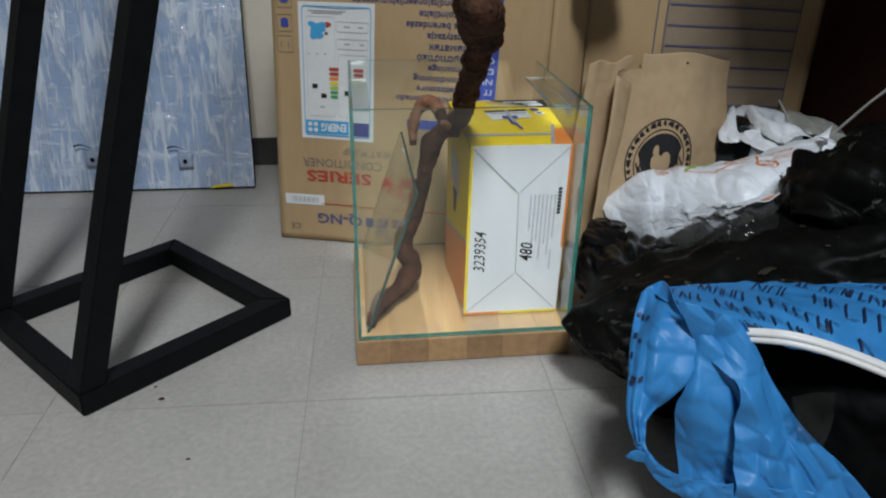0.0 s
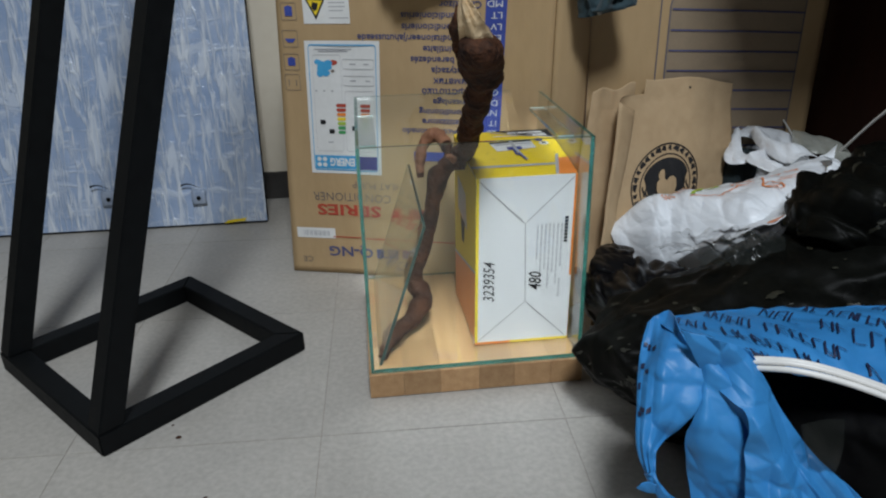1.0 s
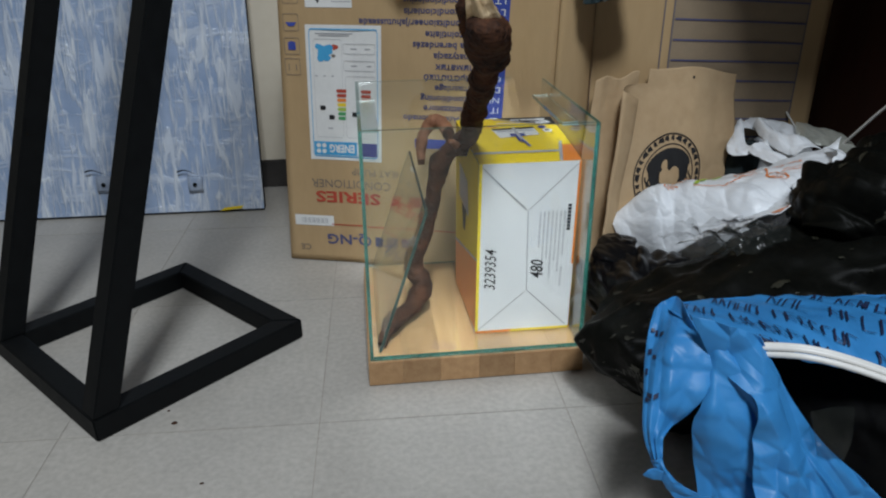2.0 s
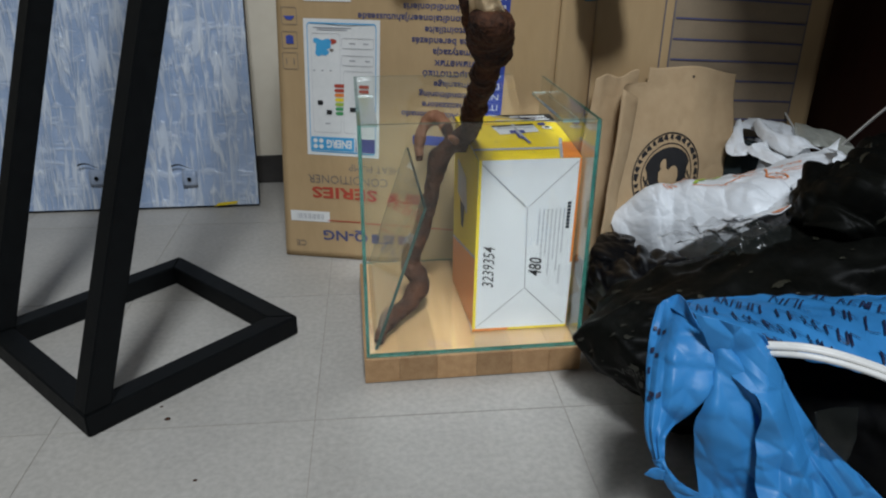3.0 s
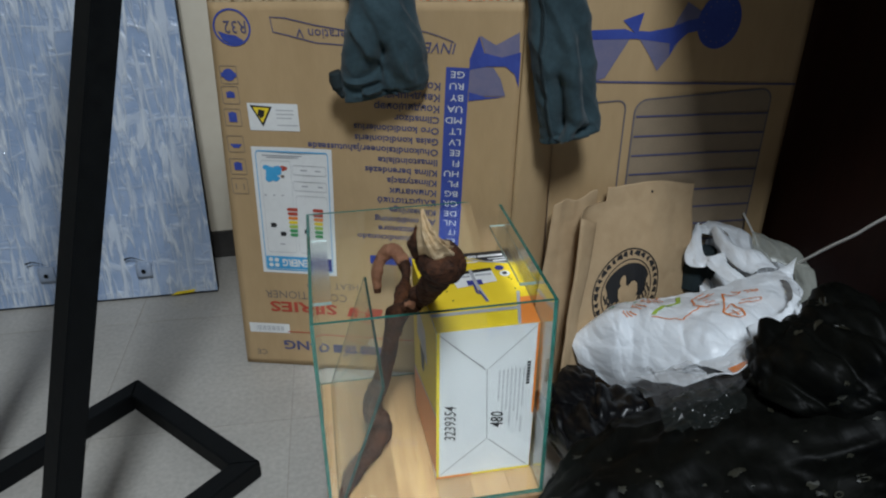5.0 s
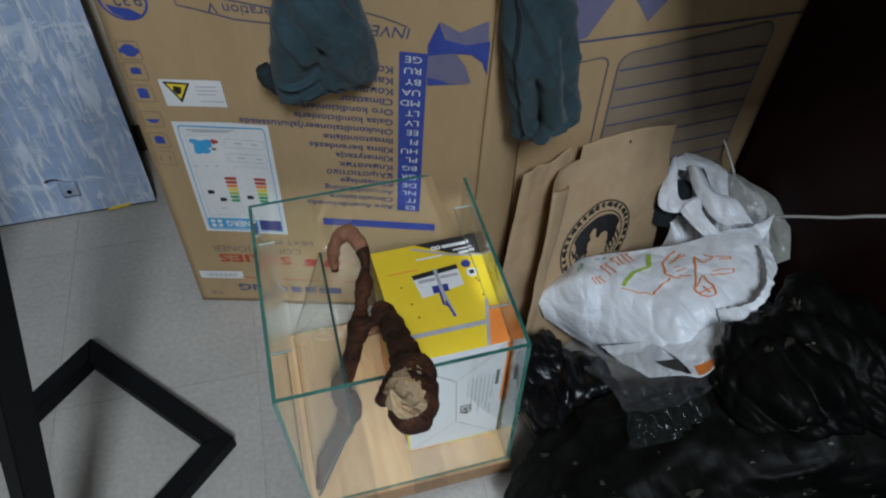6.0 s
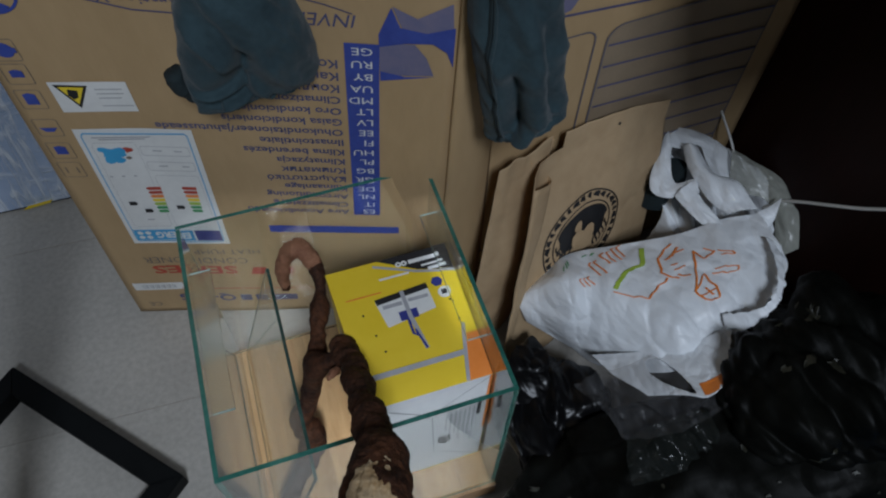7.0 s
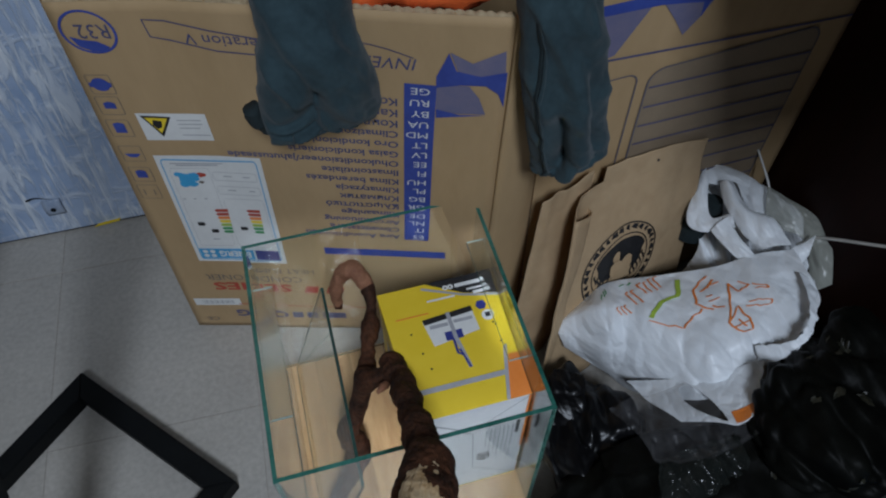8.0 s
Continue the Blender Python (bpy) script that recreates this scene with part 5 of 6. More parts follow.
for i in range(110):
    u, v, size = random.uniform(0.08, 0.88), random.uniform(-0.04, 0.30), random.choice((0.004, 0.006, 0.008, 0.011, 0.015))
    if i % 22 == 7:
        bm = print_ring(lambda a, b, o: on_main(u + a, v + b * 0.5), 0, 0, 0.006, 0.011, 14, 0)
    else:
        ragged = [size * random.uniform(0.35, 1.2) for _ in range(11)]
        bm = grid(lambda a, b: on_main(u + b * ragged[int(a * 11) % 11] * math.cos(2 * math.pi * a), v + 0.55 * b * ragged[int(a * 11) % 11] * math.sin(2 * math.pi * a)), 11, 3, close_u=True)
    part("faded_mark", bm, M_FADED_PRINT, skin)
part("faded_word", lettering(lambda a, b, o: on_main(0.10 + a, -0.02 + b), "WORLD", 0.02, 0.03, 0.032, (1, 0), 0, stretch=1.0), M_FADED_PRINT, skin)

small = thing("black_plastic_bag", (0.37, 0.13, 0), "small glossy black plastic bag wedged beside the tank", "plastic bag")
small_loft = Loft([(0.312, 0.06, 0.085, 0.02, 0.03), (0.335, 0.06, 0.09, 0.072, 0.052), (0.38, 0.05, 0.09, 0.085, 0.056), (0.43, 0.04, 0.085, 0.06, 0.055), (0.46, 0.03, 0.08, 0.02, 0.02)], (0, 0, 1), (17, 0.040, 9, True), 0.8)
part("skin", capped(grid(small_loft, 90, 80, close_v=True)), M_BLACK_GLOSS, small, "", True)
part("twisted_neck", tube([(0.350, 0.062, 0.128, 0.030, 0.012), (0.358, 0.085, 0.142, 0.030, 0.007), (0.368, 0.106, 0.148, 0.028, 0.004), (0.378, 0.124, 0.146, 0.022, 0.002)], 50, 50, (0, 0, 1), (26, 0.012, 2, True)), M_BLACK_GLOSS, small, "gathered neck of the bag", True)
hump = thing("black_plastic_bag", (0.66, -0.05, 0.1), "full black plastic bag heaped beside the wardrobe", "plastic bag")
hump_loft = Loft([(0.558, -0.08, 0.205, 0.03, 0.05), (0.580, -0.07, 0.225, 0.080, 0.070), (0.64, -0.062, 0.240, 0.10, 0.078), (0.70, -0.055, 0.240, 0.10, 0.078), (0.765, -0.06, 0.2, 0.05, 0.05)], (0, 0, 1), (15, 0.040, 5, True), 0.8)
hump_skin = part("skin", capped(grid(hump_loft, 110, 100, close_v=True)), M_BLACK_FILM, hump, "", True)
for i in range(12):
    u, v, size = random.uniform(0.15, 0.8), random.uniform(0.10, 0.42), random.uniform(0.012, 0.03)
    ragged = [size * random.uniform(0.35, 1.2) for _ in range(11)]
    bm = grid(lambda a, b: hump_loft(u + b * ragged[int(a * 11) % 11] * math.cos(2 * math.pi * a), v + 0.4 * b * ragged[int(a * 11) % 11] * math.sin(2 * math.pi * a)) + Vector((0, -0.001, 0.002)), 11, 3, close_u=True)
    part("faded_mark", bm, M_FADED_PRINT, hump_skin)

# ---- white carrier bags ----
white = thing("white_carrier_bag", (0.54, 0.11, 0.12), "crumpled white carrier bag with orange and green print", "plastic bag")
WB = Patch([[(0.393, 0.205, 0.142), (0.436, 0.217, 0.163), (0.471, 0.222, 0.184), (0.54, 0.205, 0.200), (0.61, 0.19, 0.215), (0.66, 0.18, 0.24), (0.70, 0.165, 0.255)],
            [(0.388, 0.196, 0.150), (0.43, 0.185, 0.185), (0.47, 0.165, 0.205), (0.53, 0.14, 0.222), (0.60, 0.13, 0.238), (0.65, 0.12, 0.252), (0.69, 0.12, 0.262)],
            [(0.388, 0.188, 0.143), (0.43, 0.15, 0.165), (0.475, 0.115, 0.190), (0.519, 0.085, 0.222), (0.575, 0.075, 0.238), (0.635, 0.09, 0.252), (0.68, 0.085, 0.265)],
            [(0.392, 0.180, 0.128), (0.435, 0.135, 0.125), (0.47, 0.095, 0.145), (0.512, 0.05, 0.205), (0.565, 0.045, 0.225), (0.62, 0.06, 0.245), (0.655, 0.06, 0.262)],
            [(0.397, 0.178, 0.110), (0.447, 0.13, 0.092), (0.468, 0.088, 0.105), (0.505, 0.03, 0.180), (0.55, 0.02, 0.205), (0.595, 0.04, 0.230), (0.63, 0.045, 0.255)]], (13, 0.019, 3, True), (-0.1, -0.5, 0.85))


def crinkled(u, v):
    """The carrier's film with small straight creases."""
    p = WB(u, v)
    return p + WB.out * (creased(Vector((p.x * 0.7, p.y, p.z * 0.7)), 21, 0.0052, 4) + creased(p, 61, 0.0012, 9))


wskin = part("skin", grid(crinkled, 190, 130), M_WHITE_FILM, white, "", True)
thicken(wskin, 0.0012)


def on_white(a, b, off=0.0):
    return crinkled(a, b) + Vector((-0.0002, -0.001, 0.002))


def wp(name, pts, w, m, closed=False):
    dense = []
    for (a, b), (c, d) in zip(pts, pts[1:] + (pts[:1] if closed else [])):
        dense += [(a + (c - a) * i / 6, b + (d - b) * i / 6) for i in range(6)]
    if not closed:
        dense.append(pts[-1])
    dense = [(a + 0.004 * noise.noise(Vector((a * 40, b * 25, 1))), b + 0.012 * noise.noise(Vector((a * 40, b * 25, 7)))) for a, b in dense]
    part(name, print_line(on_white, dense, w, 0.0, closed), m, wskin)


# short bars in rows, a leaf, a hatched bun outline, a bottle and a round slice
for a, b, da, db in ((0.285, 0.25, 0.012, 0.05), (0.305, 0.245, 0.014, 0.05), (0.325, 0.235, 0.012, 0.05), (0.362, 0.14, 0.014, 0.08), (0.382, 0.13, 0.014, 0.08), (0.412, 0.08, 0.012, 0.07), (0.430, 0.07, 0.014, 0.07), (0.452, 0.04, 0.012, 0.09), (0.470, 0.03, 0.010, 0.08)):
    wp("orange_print", [(a, b), (a + da, b + db)], 0.006, M_ORANGE_INK)
    wp("orange_print", [(a, b), (a + 0.012, b - 0.012)], 0.005, M_ORANGE_INK)
for pts in ([(0.38, 0.333), (0.44, 0.367), (0.49, 0.383), (0.54, 0.317), (0.56, 0.283)], [(0.62, 0.083), (0.56, 0.167), (0.55, 0.25), (0.59, 0.317)], [(0.58, 0.217), (0.60, 0.217)], [(0.60, 0.167), (0.63, 0.117)], [(0.585, 0.255), (0.62, 0.25)], [(0.59, 0.29), (0.625, 0.31)], [(0.575, 0.18), (0.615, 0.15), (0.64, 0.14)], [(0.74, 0.20), (0.79, 0.215), (0.795, 0.235), (0.745, 0.225)], [(0.665, 0.40), (0.70, 0.47)], [(0.645, 0.43), (0.715, 0.44)],
            [(0.66, 0.167), (0.645, 0.28), (0.63, 0.40)], [(0.66, 0.167), (0.68, 0.233), (0.73, 0.20), (0.70, 0.167)], [(0.71, 0.317), (0.75, 0.317), (0.80, 0.35), (0.80, 0.40), (0.75, 0.367), (0.70, 0.333)]):
    wp("orange_print", pts, 0.0065, M_ORANGE_INK)
wp("orange_print", [(0.67, 0.333), (0.71, 0.433), (0.72, 0.517), (0.66, 0.467), (0.63, 0.40)], 0.0065, M_ORANGE_INK, True)
wp("lime_print", [(0.39, 0.317), (0.46, 0.20), (0.51, 0.183), (0.54, 0.067)], 0.015, M_LIME_INK)
for pts in ([(0.24, 0.15), (0.255, 0.10)], [(0.262, 0.13), (0.275, 0.08)], [(0.28, 0.115), (0.29, 0.07)], [(0.36, 0.08), (0.378, 0.06)], [(0.385, 0.07), (0.40, 0.05)]):
    wp("green_print", pts, 0.006, M_GREEN_INK)


def ribbon(parent, keys, up, n=40, label=""):
    """A flat film strip along a path; keys are (x, y, z, half width, half thickness)."""
    return part("handle", capped(grid(Loft(keys, up, (55, 0.006, 2, True)), n, 20, close_v=True)), M_WHITE_FILM, parent, label, True)


front_flap = Patch([[(0.450, 0.092, 0.140), (0.50, 0.062, 0.180), (0.545, 0.045, 0.208), (0.594, 0.042, 0.233)], [(0.456, 0.050, 0.166), (0.490, 0.022, 0.197), (0.532, 0.010, 0.219), (0.570, 0.010, 0.235)],
                    [(0.474, 0.004, 0.192), (0.500, -0.016, 0.221), (0.519, -0.030, 0.233), (0.538, -0.024, 0.240)]], (32, 0.007, 3, True), (0, -0.5, 1))
flap = thicken(part("handle_flap", grid(front_flap, 130, 130, hole=lambda u, v: ((u - 0.42 - 0.16 * (v - 0.5)) / 0.10) ** 2 + ((v - 0.55) / 0.36) ** 2 < 1), M_WHITE_FILM, white, "loop handle cut through the film", True), 0.0012)
part("orange_patch", grid(lambda u, v: front_flap(0.62 + 0.3 * u, 0.72 + 0.2 * v) + Vector((0, -0.002, 0.0035)), 5, 5), M_ORANGE_INK, flap)
ribbon(white, [(0.585, 0.045, 0.232, 0.014, 0.0012), (0.605, 0.036, 0.252, 0.010, 0.0012), (0.622, 0.036, 0.266, 0.006, 0.0012), (0.637, 0.043, 0.275, 0.006, 0.0012)], (0, -0.4, 1), 30, "second loop handle")
ribbon(white, [(0.685, 0.120, 0.262, 0.012, 0.0012), (0.672, 0.095, 0.270, 0.008, 0.0012), (0.655, 0.065, 0.276, 0.006, 0.0012), (0.637, 0.043, 0.275, 0.005, 0.0012)], (0.3, -0.3, 1), 30, "second loop handle")

upper = thing("white_carrier_bag", (0.68, 0.22, 0.1), "second white carrier bag with an open mouth", "plastic bag")
UB = Patch([[(0.640, 0.325, 0.245), (0.69, 0.305, 0.265), (0.73, 0.28, 0.258), (0.768, 0.25, 0.23)],
            [(0.632, 0.292, 0.228), (0.672, 0.262, 0.246), (0.72, 0.238, 0.246), (0.765, 0.21, 0.222)],
            [(0.622, 0.252, 0.195), (0.655, 0.218, 0.208), (0.705, 0.20, 0.226), (0.755, 0.175, 0.212)],
            [(0.606, 0.235, 0.130), (0.645, 0.19, 0.150), (0.692, 0.17, 0.18), (0.748, 0.15, 0.175)],
            [(0.60, 0.23, 0.06), (0.64, 0.185, 0.08), (0.69, 0.165, 0.10), (0.745, 0.15, 0.10)]], (16, 0.050, 8, True), (-0.2, -0.6, 0.75))
thicken(part("skin", grid(lambda u, v: UB(u, v) + Vector((0.012, 0.008, -0.026)), 110, 110), M_WHITE_FILM, upper, "", True), 0.001)


def film_fold(name, edge_a, edge_b, raise_by, bulge, seed, material_used, label=""):
    """A soft sheet between two edges, swelling between them."""
    out = Vector((-0.405, -0.254, 0.878))
    a = [Vector(p) + out * raise_by for p in edge_a]
    b = [Vector(p) + out * raise_by for p in edge_b]
    pa, pb = [tuple(p) for p in a], [tuple(p) for p in b]

    def sheet(u, v):
        p, q = Vector(spline(pa, u)), Vector(spline(pb, u))
        r = p.lerp(q, v)
        return r + out * (bulge * math.sin(math.pi * v) + creased(r, 20, 0.010, seed) + creased(r, 52, 0.003, seed))
    return thicken(part(name, grid(sheet, 60, 36), material_used, upper, label, True), 0.0008)


film_fold("mouth_rim", [(0.651, 0.328, 0.262), (0.629, 0.304, 0.245), (0.609, 0.281, 0.229), (0.603, 0.261, 0.221), (0.617, 0.244, 0.222), (0.636, 0.238, 0.230), (0.655, 0.231, 0.236)],
          [(0.646, 0.303, 0.253), (0.641, 0.294, 0.248), (0.635, 0.277, 0.240), (0.632, 0.263, 0.235), (0.635, 0.254, 0.234), (0.648, 0.252, 0.239), (0.656, 0.249, 0.242)], 0.0, 0.004, 1, M_WHITE_FILM, "bright folded rim of the open mouth")
film_fold("back_fold", [(0.653, 0.331, 0.264), (0.674, 0.316, 0.270), (0.693, 0.294, 0.272), (0.706, 0.264, 0.269), (0.697, 0.231, 0.255)],
          [(0.645, 0.303, 0.253), (0.659, 0.295, 0.257), (0.677, 0.288, 0.263), (0.678, 0.269, 0.257), (0.677, 0.242, 0.250)], -0.008, 0.005, 2, M_WHITE_FILM)
film_fold("broad_fold", [(0.658, 0.295, 0.256), (0.654, 0.266, 0.245), (0.659, 0.219, 0.234), (0.673, 0.188, 0.232)],
          [(0.674, 0.287, 0.261), (0.678, 0.247, 0.251), (0.701, 0.218, 0.253), (0.707, 0.177, 0.244)], 0.004, 0.012, 3, M_WHITE_FILM)
film_fold("front_fold", [(0.625, 0.241, 0.225), (0.633, 0.214, 0.221), (0.645, 0.184, 0.218), (0.665, 0.160, 0.220)],
          [(0.651, 0.248, 0.239), (0.654, 0.218, 0.232), (0.663, 0.185, 0.227), (0.683, 0.165, 0.230)], 0.006, 0.006, 4, M_WHITE_FILM)
film_fold("handle", [(0.734, 0.174, 0.256), (0.719, 0.172, 0.249), (0.702, 0.172, 0.241), (0.683, 0.165, 0.230), (0.663, 0.164, 0.221)],
          [(0.718, 0.156, 0.244), (0.707, 0.150, 0.237), (0.689, 0.149, 0.228), (0.675, 0.151, 0.222), (0.663, 0.157, 0.219)], 0.010, 0.004, 5, M_WHITE_FILM, "twisted strap")
film_fold("milky_side", [(0.710, 0.263, 0.271), (0.733, 0.226, 0.271), (0.748, 0.198, 0.269), (0.747, 0.164, 0.258), (0.747, 0.148, 0.254), (0.732, 0.112, 0.236)],
          [(0.694, 0.232, 0.255), (0.703, 0.204, 0.250), (0.718, 0.189, 0.253), (0.724, 0.169, 0.250), (0.716, 0.145, 0.239), (0.702, 0.112, 0.223)], -0.004, 0.006, 6, M_GREY_FILM, "thin greyish see-through side")
# Dark tube added to give the open mouth its inner shade
part("inner_shade", tube([(0.640, 0.282, 0.16, 0.03, 0.02), (0.644, 0.285, 0.20, 0.03, 0.02), (0.646, 0.286, 0.232, 0.020, 0.014)], 8, 20, (0, -1, 0.2)), M_TEAL_DARK, upper, "dark tube standing in for the shade inside the mouth")

pack = thing("clear_film_bag", (0.45, 0.0, 0.15), "crumpled clear plastic film under the white bag", "plastic bag")
PF = Patch([[(0.40, 0.05, 0.18), (0.45, 0.05, 0.19), (0.50, 0.05, 0.20)], [(0.41, 0.01, 0.197), (0.46, 0.0, 0.207), (0.52, -0.005, 0.222)], [(0.42, -0.035, 0.205), (0.47, -0.05, 0.213), (0.53, -0.045, 0.232)]], (26, 0.035, 4, True), (0, 0, 1))
thicken(part("film", grid(PF, 50, 50), M_CLEAR_FILM, pack, "", True), 0.0008)
thicken(part("folded_edge", grid(lambda u, v: PF(u, 0.9 + 0.1 * v) + Vector((0, -0.002, 0.003 + 0.004 * v)), 40, 5), M_CLEAR_FILM, pack, "crimped lower edge", True), 0.0008)
LOOSE = Patch([[(0.415, -0.040, 0.212), (0.455, -0.036, 0.222), (0.515, -0.038, 0.226)], [(0.408, -0.064, 0.214), (0.452, -0.058, 0.227), (0.512, -0.060, 0.228)], [(0.402, -0.088, 0.210), (0.446, -0.092, 0.214), (0.506, -0.092, 0.216)]], (34, 0.022, 6, True), (0, -0.3, 1))
thicken(part("loose_end", grid(LOOSE, 60, 50), M_SHINY_FILM, pack, "shiny crackled end of the clear film", True), 0.0006)

# ---- blue bag ----
blue = thing("blue_plastic_bag", (0.45, -0.3, 0), "bright blue plastic bag with dark lettering and a loop handle", "plastic bag")
TOPS = Patch([[(0.272, -0.262, 0.246), (0.36, -0.235, 0.236), (0.48, -0.235, 0.228), (0.62, -0.24, 0.223), (0.77, -0.25, 0.217)],
              [(0.268, -0.288, 0.253), (0.345, -0.275, 0.244), (0.46, -0.268, 0.237), (0.60, -0.27, 0.232), (0.77, -0.28, 0.225)],
              [(0.283, -0.322, 0.253), (0.345, -0.325, 0.249), (0.44, -0.325, 0.240), (0.58, -0.33, 0.232), (0.77, -0.34, 0.22)],
              [(0.312, -0.345, 0.250), (0.355, -0.350, 0.238), (0.44, -0.368, 0.222), (0.58, -0.39, 0.20), (0.77, -0.40, 0.18)]], (24, 0.006, 6, True), (0, -0.3, 1))
top_sheet = thicken(part("top_sheet", grid(TOPS, 90, 40), M_BLUE_FILM, blue, "blue film with dark lettering", True), 0.0008)
BACKS = Patch([[(0.272, -0.262, 0.246), (0.36, -0.235, 0.236), (0.48, -0.235, 0.228), (0.62, -0.24, 0.223), (0.77, -0.25, 0.217)],
               [(0.325, -0.245, 0.15), (0.39, -0.215, 0.15), (0.48, -0.21, 0.15), (0.62, -0.21, 0.15), (0.77, -0.22, 0.15)],
               [(0.375, -0.24, 0.003), (0.42, -0.21, 0.003), (0.48, -0.20, 0.003), (0.62, -0.20, 0.003), (0.77, -0.21, 0.003)]], (18, 0.012, 2), (0, 1, 0))
thicken(part("back_sheet", grid(BACKS, 50, 30), M_BLUE_FILM, blue, "", True), 0.0008)
LEFT = Patch([[(0.258, -0.270, 0.249), (0.266, -0.268, 0.254), (0.282, -0.262, 0.255), (0.269, -0.305, 0.266)],
              [(0.248, -0.285, 0.238), (0.256, -0.290, 0.239), (0.262, -0.300, 0.249), (0.2745, -0.324, 0.251)],
              [(0.238, -0.305, 0.224), (0.243, -0.315, 0.230), (0.251, -0.325, 0.238), (0.2835, -0.337, 0.234)],
              [(0.231, -0.325, 0.207), (0.234, -0.335, 0.210), (0.246, -0.342, 0.218), (0.2760, -0.347, 0.210)],
              [(0.225, -0.342, 0.192), (0.228, -0.350, 0.195), (0.239, -0.352, 0.192), (0.257, -0.345, 0.183)],
              [(0.223, -0.356, 0.175), (0.225, -0.362, 0.179), (0.229, -0.364, 0.181), (0.237, -0.362, 0.182)],
              [(0.226, -0.366, 0.162), (0.227, -0.370, 0.165), (0.229, -0.372, 0.168), (0.233, -0.372, 0.169)]], (24, 0.012, 4, True), (-0.5, -0.8, 0.2))


def pleated(u, v):
    """The handle side with its lengthwise pleats."""
    k = (3.2 * u + 0.5 * v + 0.15 * math.sin(5 * v)) % 1
    return LEFT(u, v) + Vector((-0.5, -0.8, 0.2)) * (0.006 * (0.25 - abs(k - 0.5)) * min(1, 4 * u, 5 * (1 - u)))


left_sheet = thicken(part("handle_panel", grid(pleated, 60, 90), M_BLUE_FILM, blue, "lettered side of the loop handle", True), 0.0008)
LOOP = Patch([[(0.226, -0.366, 0.162), (0.227, -0.370, 0.165), (0.229, -0.372, 0.168), (0.233, -0.372, 0.169)],
              [(0.231, -0.374, 0.153), (0.232, -0.376, 0.157), (0.233, -0.378, 0.161), (0.235, -0.378, 0.162)],
              [(0.242, -0.382, 0.137), (0.243, -0.384, 0.142), (0.244, -0.386, 0.148), (0.246, -0.386, 0.151)],
              [(0.262, -0.392, 0.125), (0.263, -0.394, 0.133), (0.264, -0.395, 0.140), (0.266, -0.395, 0.145)],
              [(0.298, -0.400, 0.106), (0.298, -0.402, 0.120), (0.300, -0.402, 0.131), (0.303, -0.400, 0.141)],
              [(0.36, -0.412, 0.08), (0.36, -0.413, 0.10), (0.362, -0.413, 0.12), (0.366, -0.412, 0.138)]], (60, 0.008, 9, True), (-0.3, -0.9, 0.2))
thicken(part("handle_strap", grid(LOOP, 20, 80), M_BLUE_FILM, blue, "gathered strap of the loop handle", True), 0.0008)
TAIL = Patch([[(0.219, -0.370, 0.152), (0.222, -0.371, 0.158)], [(0.226, -0.372, 0.149), (0.227, -0.373, 0.160)], [(0.233, -0.376, 0.150), (0.233, -0.377, 0.160)]], (60, 0.005, 1))
thicken(part("knot_tail", grid(TAIL, 6, 12), M_BLUE_FILM, blue, "", True), 0.0008)
INNER = Patch([[(0.271, -0.300, 0.257), (0.280, -0.315, 0.256), (0.286, -0.330, 0.253), (0.303, -0.345, 0.233)],
               [(0.2815, -0.336, 0.232), (0.283, -0.342, 0.232), (0.287, -0.348, 0.227), (0.305, -0.362, 0.220)],
               [(0.269, -0.346, 0.184), (0.276, -0.356, 0.189), (0.291, -0.360, 0.192), (0.313, -0.370, 0.200)],
               [(0.271, -0.348, 0.160), (0.281, -0.358, 0.163), (0.297, -0.366, 0.165), (0.314, -0.378, 0.173)],
               [(0.274, -0.354, 0.138), (0.283, -0.364, 0.141), (0.297, -0.372, 0.143), (0.316, -0.384, 0.146)],
               [(0.277, -0.360, 0.112), (0.287, -0.370, 0.117), (0.301, -0.378, 0.120), (0.318, -0.390, 0.125)]], (18, 0.018, 12, True), (-0.2, -0.95, 0.2))
thicken(part("inner_sheet", grid(INNER, 40, 60), M_BLUE_FILM, blue, "shaded inner fold", True), 0.0008)
FRONTS = Patch([[(0.267, -0.312, 0.269), (0.280, -0.330, 0.270), (0.296, -0.344, 0.268), (0.314, -0.352, 0.261)],
                [(0.283, -0.338, 0.234), (0.294, -0.350, 0.239), (0.306, -0.358, 0.244), (0.328, -0.360, 0.235)],
                [(0.296, -0.360, 0.224), (0.307, -0.368, 0.223), (0.325, -0.370, 0.219), (0.340, -0.370, 0.212)],
                [(0.304, -0.372, 0.217), (0.318, -0.382, 0.208), (0.339, -0.382, 0.195), (0.362, -0.380, 0.181)],
                [(0.303, -0.384, 0.185), (0.320, -0.396, 0.181), (0.345, -0.396, 0.173), (0.377, -0.390, 0.166)],
                [(0.303, -0.394, 0.145), (0.326, -0.408, 0.147), (0.360, -0.410, 0.141), (0.406, -0.405, 0.139)],
                [(0.305, -0.402, 0.10), (0.335, -0.418, 0.10), (0.375, -0.422, 0.095), (0.44, -0.42, 0.095)],
                [(0.31, -0.40, 0.004), (0.35, -0.415, 0.004), (0.40, -0.42, 0.004), (0.50, -0.42, 0.004)]], (15, 0.034, 8, True), (-0.2, -0.95, 0.2))
thicken(part("front_sheet", grid(FRONTS, 100, 150), M_BLUE_FILM, blue, "creased blue film", True), 0.0008)
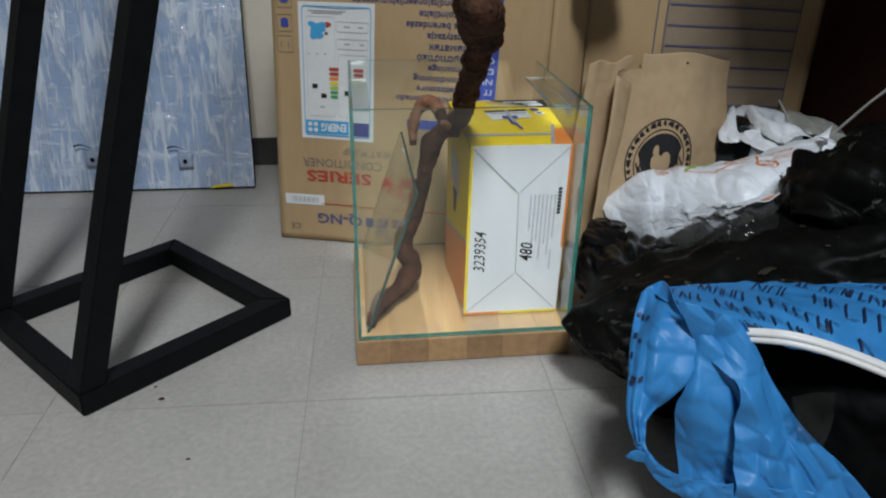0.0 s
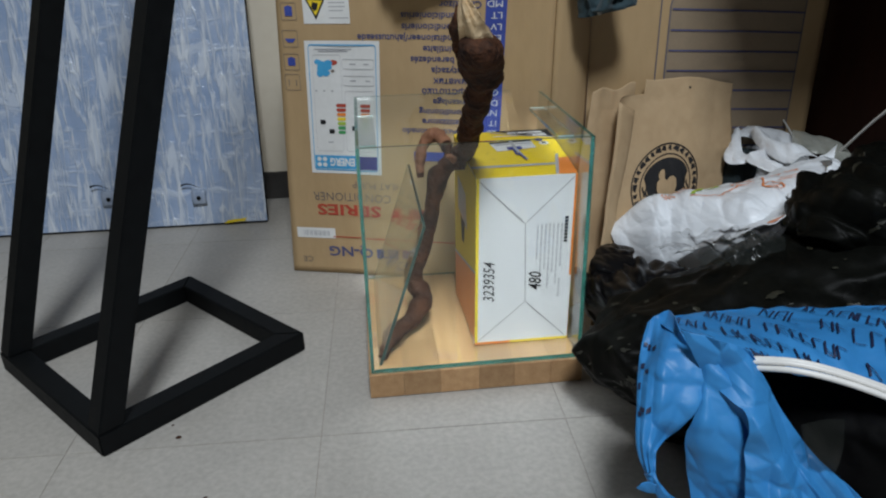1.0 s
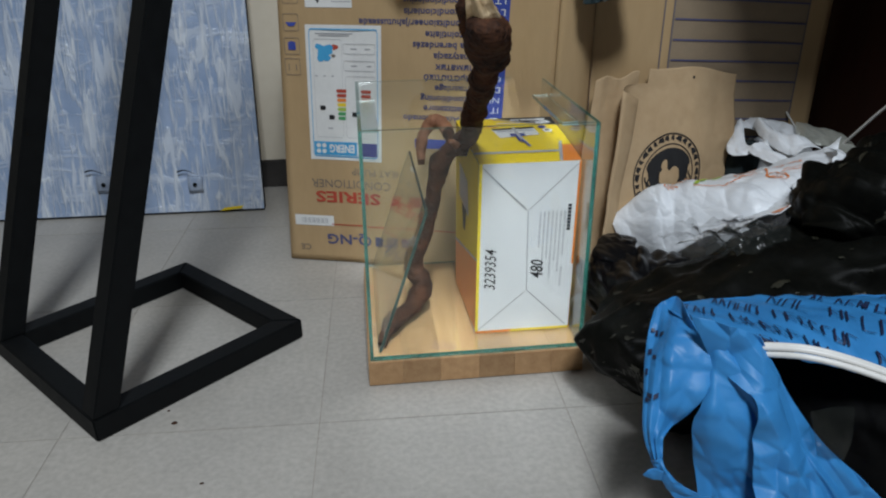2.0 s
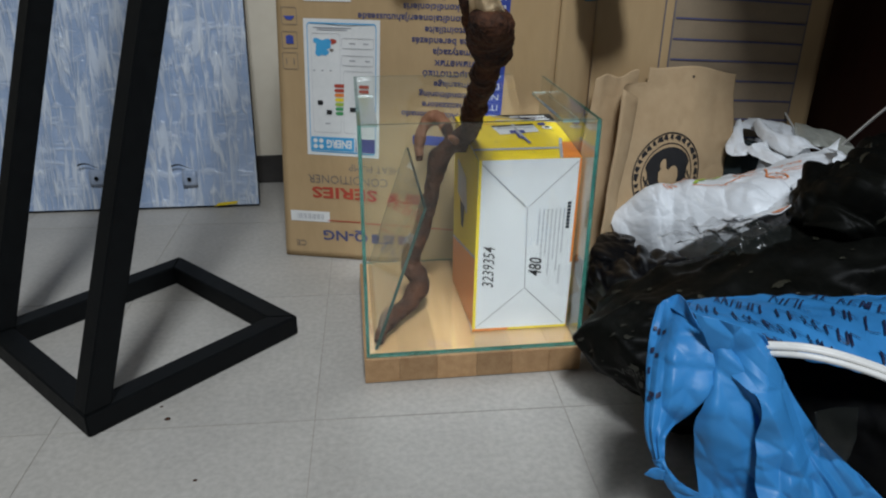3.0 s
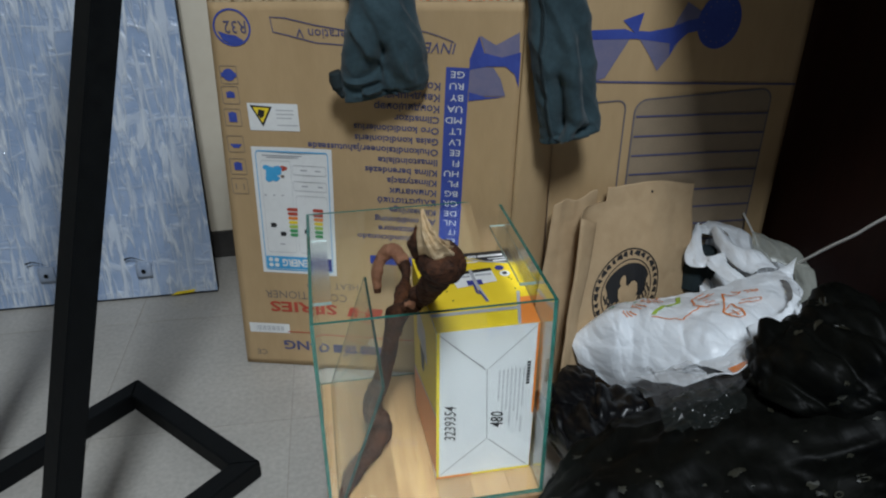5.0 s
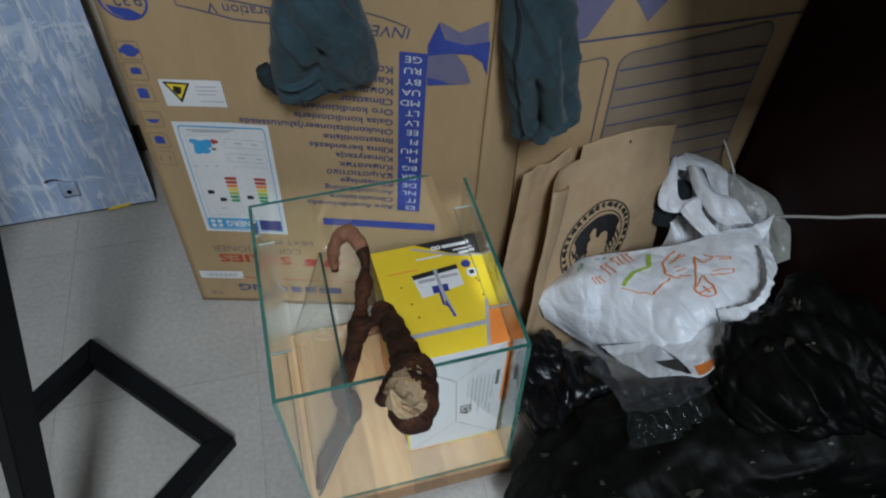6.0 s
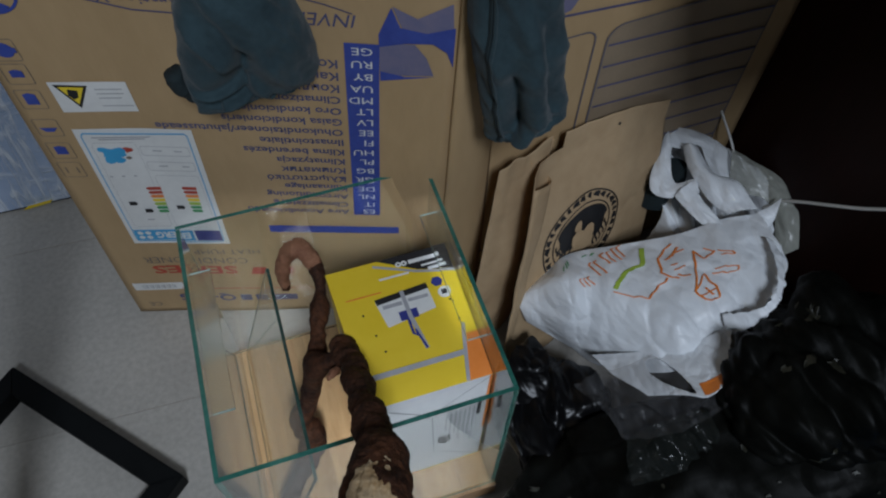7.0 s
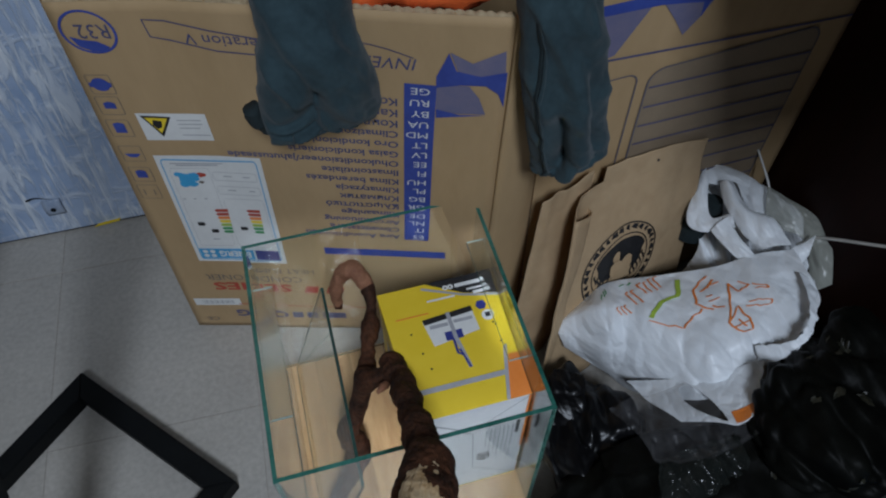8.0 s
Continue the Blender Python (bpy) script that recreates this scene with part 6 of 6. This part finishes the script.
for i, (u, v, w, h) in enumerate(((0.10, 0.16, 0.10, 0.03), (0.22, 0.17, 0.08, 0.045), (0.36, 0.18, 0.12, 0.03), (0.12, 0.30, 0.10, 0.03), (0.26, 0.33, 0.10, 0.02), (0.10, 0.40, 0.08, 0.03), (0.2, 0.52, 0.16, 0.03), (0.14, 0.56, 0.12, 0.03), (0.4, 0.53, 0.1, 0.03))):
    part("letter_bar", grid(lambda a, b: pleated(u + w * a, v + h * b) + Vector((-0.0012, -0.002, 0.0006)), 4, 3), M_LETTER, left_sheet)
random.seed(11)


def on_top(a, b, off=0.0):
    return TOPS(a, b) + Vector((0, -0.0005, 0.0022))


SLANT = radians(30)


def on_row(row, along, up):
    """A place on the lettered top: rows run slantwise, metres along and across them."""
    x, y = -0.20 + 0.062 * row + along * math.cos(SLANT) + up * math.sin(SLANT), along * math.sin(SLANT) - up * math.cos(SLANT)
    return x / 0.5, y / 0.115


for row in range(11):
    along, tall = 0.004, (0.014, 0.018, 0.012, 0.017)[row % 4]
    while along < 0.24:
        for _ in range(random.randint(4, 8)):
            wide = tall * random.uniform(0.45, 0.7)
            strokes = [((0, 0), (0, 1))] + random.sample([((0, 1), (1, 1)), ((0, 0.52), (0.8, 0.52)), ((0, 0), (1, 0)), ((1, 0), (1, 1)), ((0, 1), (1, 0)), ((0, 0.5), (1, 0))], random.randint(1, 3))
            corners = [on_row(row, along + k * wide, h * tall) for k in (0, 1) for h in (0, 1)]
            if all(0.02 < u < 0.98 and 0.03 < v < 0.96 for u, v in corners):
                stem = bmesh.new()
                for (p, q), (r, t) in strokes:
                    pts = [on_row(row, along + wide * (p + (r - p) * k / 4), tall * (q + (t - q) * k / 4)) for k in range(5)]
                    heavy = 0.0050 if p == r else 0.0028
                    merge(stem, grid(lambda i, j: on_top(pts[round(4 * i)][0] + heavy * (j - 0.5), pts[round(4 * i)][1] + (0.0 if p == r else 0.015 * (j - 0.5))), 4, 1))
                part("letter_bar", stem, M_LETTER, top_sheet)
            along += wide * 1.45
        along += tall * 0.9
part("dark_stripe", grid(lambda u, v: on_top(0.055 + 0.16 * u, 0.42 + 0.52 * u + 0.085 * (v - 0.5)), 24, 2), M_LETTER, top_sheet, "narrow dark navy stripe")

part("wrapped_parcel", tube([(0.33, -0.29, 0.08, 0.02, 0.03), (0.37, -0.29, 0.10, 0.06, 0.07), (0.45, -0.29, 0.11, 0.085, 0.09), (0.58, -0.29, 0.11, 0.09, 0.09), (0.70, -0.29, 0.10, 0.085, 0.08), (0.77, -0.29, 0.09, 0.04, 0.04)], 80, 70, (0, 0, 1), (15, 0.03, 1, True)), M_BLACK_DULL, blue, "dark wrapped bundle inside the bag", True)
sachet = thing("plastic_sachet", (0.40, -0.385, 0.1), "small clear plastic sachet among the dark bundle", "sachet")
SACHET = Patch([[(0.343, -0.386, 0.214), (0.362, -0.384, 0.216), (0.381, -0.384, 0.214)], [(0.348, -0.390, 0.193), (0.366, -0.392, 0.192), (0.381, -0.390, 0.188)], [(0.356, -0.388, 0.172), (0.368, -0.390, 0.166), (0.380, -0.388, 0.160)]], (30, 0.002, 3, True), (0, -1, 0))
thicken(part("film", grid(SACHET, 20, 24), M_SACHET, sachet, "", True), 0.0008)

# ---- cords ----
cords = thing("white_cord_coil", (0.42, -0.39, 0.24), "loops of thick white cord over the blue bag", "cord")
for k in range(3):
    dz, dy = 0.0018 * (k % 2) - 0.0022 * k - 0.005, -0.0040 * k
    part("loop", tube([(0.312 + 0.004 * k, -0.335 + dy, 0.252 + dz, 0.0025, 0.0025), (0.345, -0.356 + dy, 0.260 + dz, 0.0025, 0.0025), (0.378, -0.372 + dy, 0.256 + dz, 0.0025, 0.0025),
                       (0.42, -0.392 + dy, 0.244 + dz, 0.0025, 0.0025), (0.47, -0.41 + dy, 0.225 + dz, 0.0025, 0.0025), (0.55, -0.43 + dy, 0.20 + dz, 0.0025, 0.0025)], 50, 10), M_CORD, cords, "", True)
cable = thing("white_cable", (0.735, 0.12, 0.28), "thin white cable running past the wardrobe", "cable")
part("lead", tube([(x, y, z, 0.0022, 0.0022) for x, y, z in ((0.728, 0.186, 0.228), (0.736, 0.176, 0.252), (0.738, 0.152, 0.280), (0.738, 0.118, 0.316), (0.740, 0.088, 0.347), (0.742, 0.045, 0.396), (0.752, -0.05, 0.49), (0.77, -0.15, 0.56))], 60, 8), M_CORD, cable, "", True)
stick = thing("thin_cable", (0.745, 0.31, 0.25), "thin pale cable end standing behind the bags", "cable")
part("lead", tube([(0.743, 0.268, 0.20, 0.0018, 0.0018), (0.741, 0.288, 0.234, 0.0018, 0.0018), (0.735, 0.333, 0.268, 0.0018, 0.0018)], 14, 8, (1, 0, 0)), M_CORD, stick, "", True)

# ---- crumbs on the floor ----
for x, y, s in ((-0.243, -0.047, 0.0026), (-0.256, -0.02, 0.0014), (-0.19, -0.16, 0.0016)):
    crumb = thing("crumb", (x, y, 0), "tiny dark crumb of bark on the floor tiles", "crumb", "crumbs")
    bm = bmesh.new()
    bmesh.ops.create_icosphere(bm, subdivisions=2, radius=s)
    for v in bm.verts:
        v.co = Vector((x + v.co.x * 1.4, y + v.co.y, 0.45 * s + 0.45 * v.co.z)) + Vector((0.4, 0.4, 0)) * s * noise.noise(v.co * 400)
    part("chip", bm, M_BARK, crumb, "", True)

# ---- floor tiles ----
TILE_W, GAP = 0.312, 0.0012
me = bpy.data.meshes.new("tile")
bm = boxed(GAP / 2, TILE_W - GAP / 2, GAP / 2, TILE_W - GAP / 2, -0.004, 0.0, 0.0004)
bm.to_mesh(me)
bm.free()
me.materials.append(M_TILE)
turn = pose(0, 0, 0, 0, 0, -1.8)
for i in range(-8, 8):
    for j in range(-9, 3):
        m = Matrix.Translation((-0.064, -0.069, 0)) @ turn @ Matrix.Translation((i * TILE_W, j * (TILE_W + 0.016), 0))
        c = m @ Vector((TILE_W / 2, TILE_W / 2, 0))
        if -2.55 < c.x < 2.55 and -3.15 < c.y < 0.84:
            t = new("tile", me)
            t.parent = floor
            t.matrix_basis = m @ Matrix.Diagonal((1, (TILE_W + 0.016) / TILE_W, 1, 1))
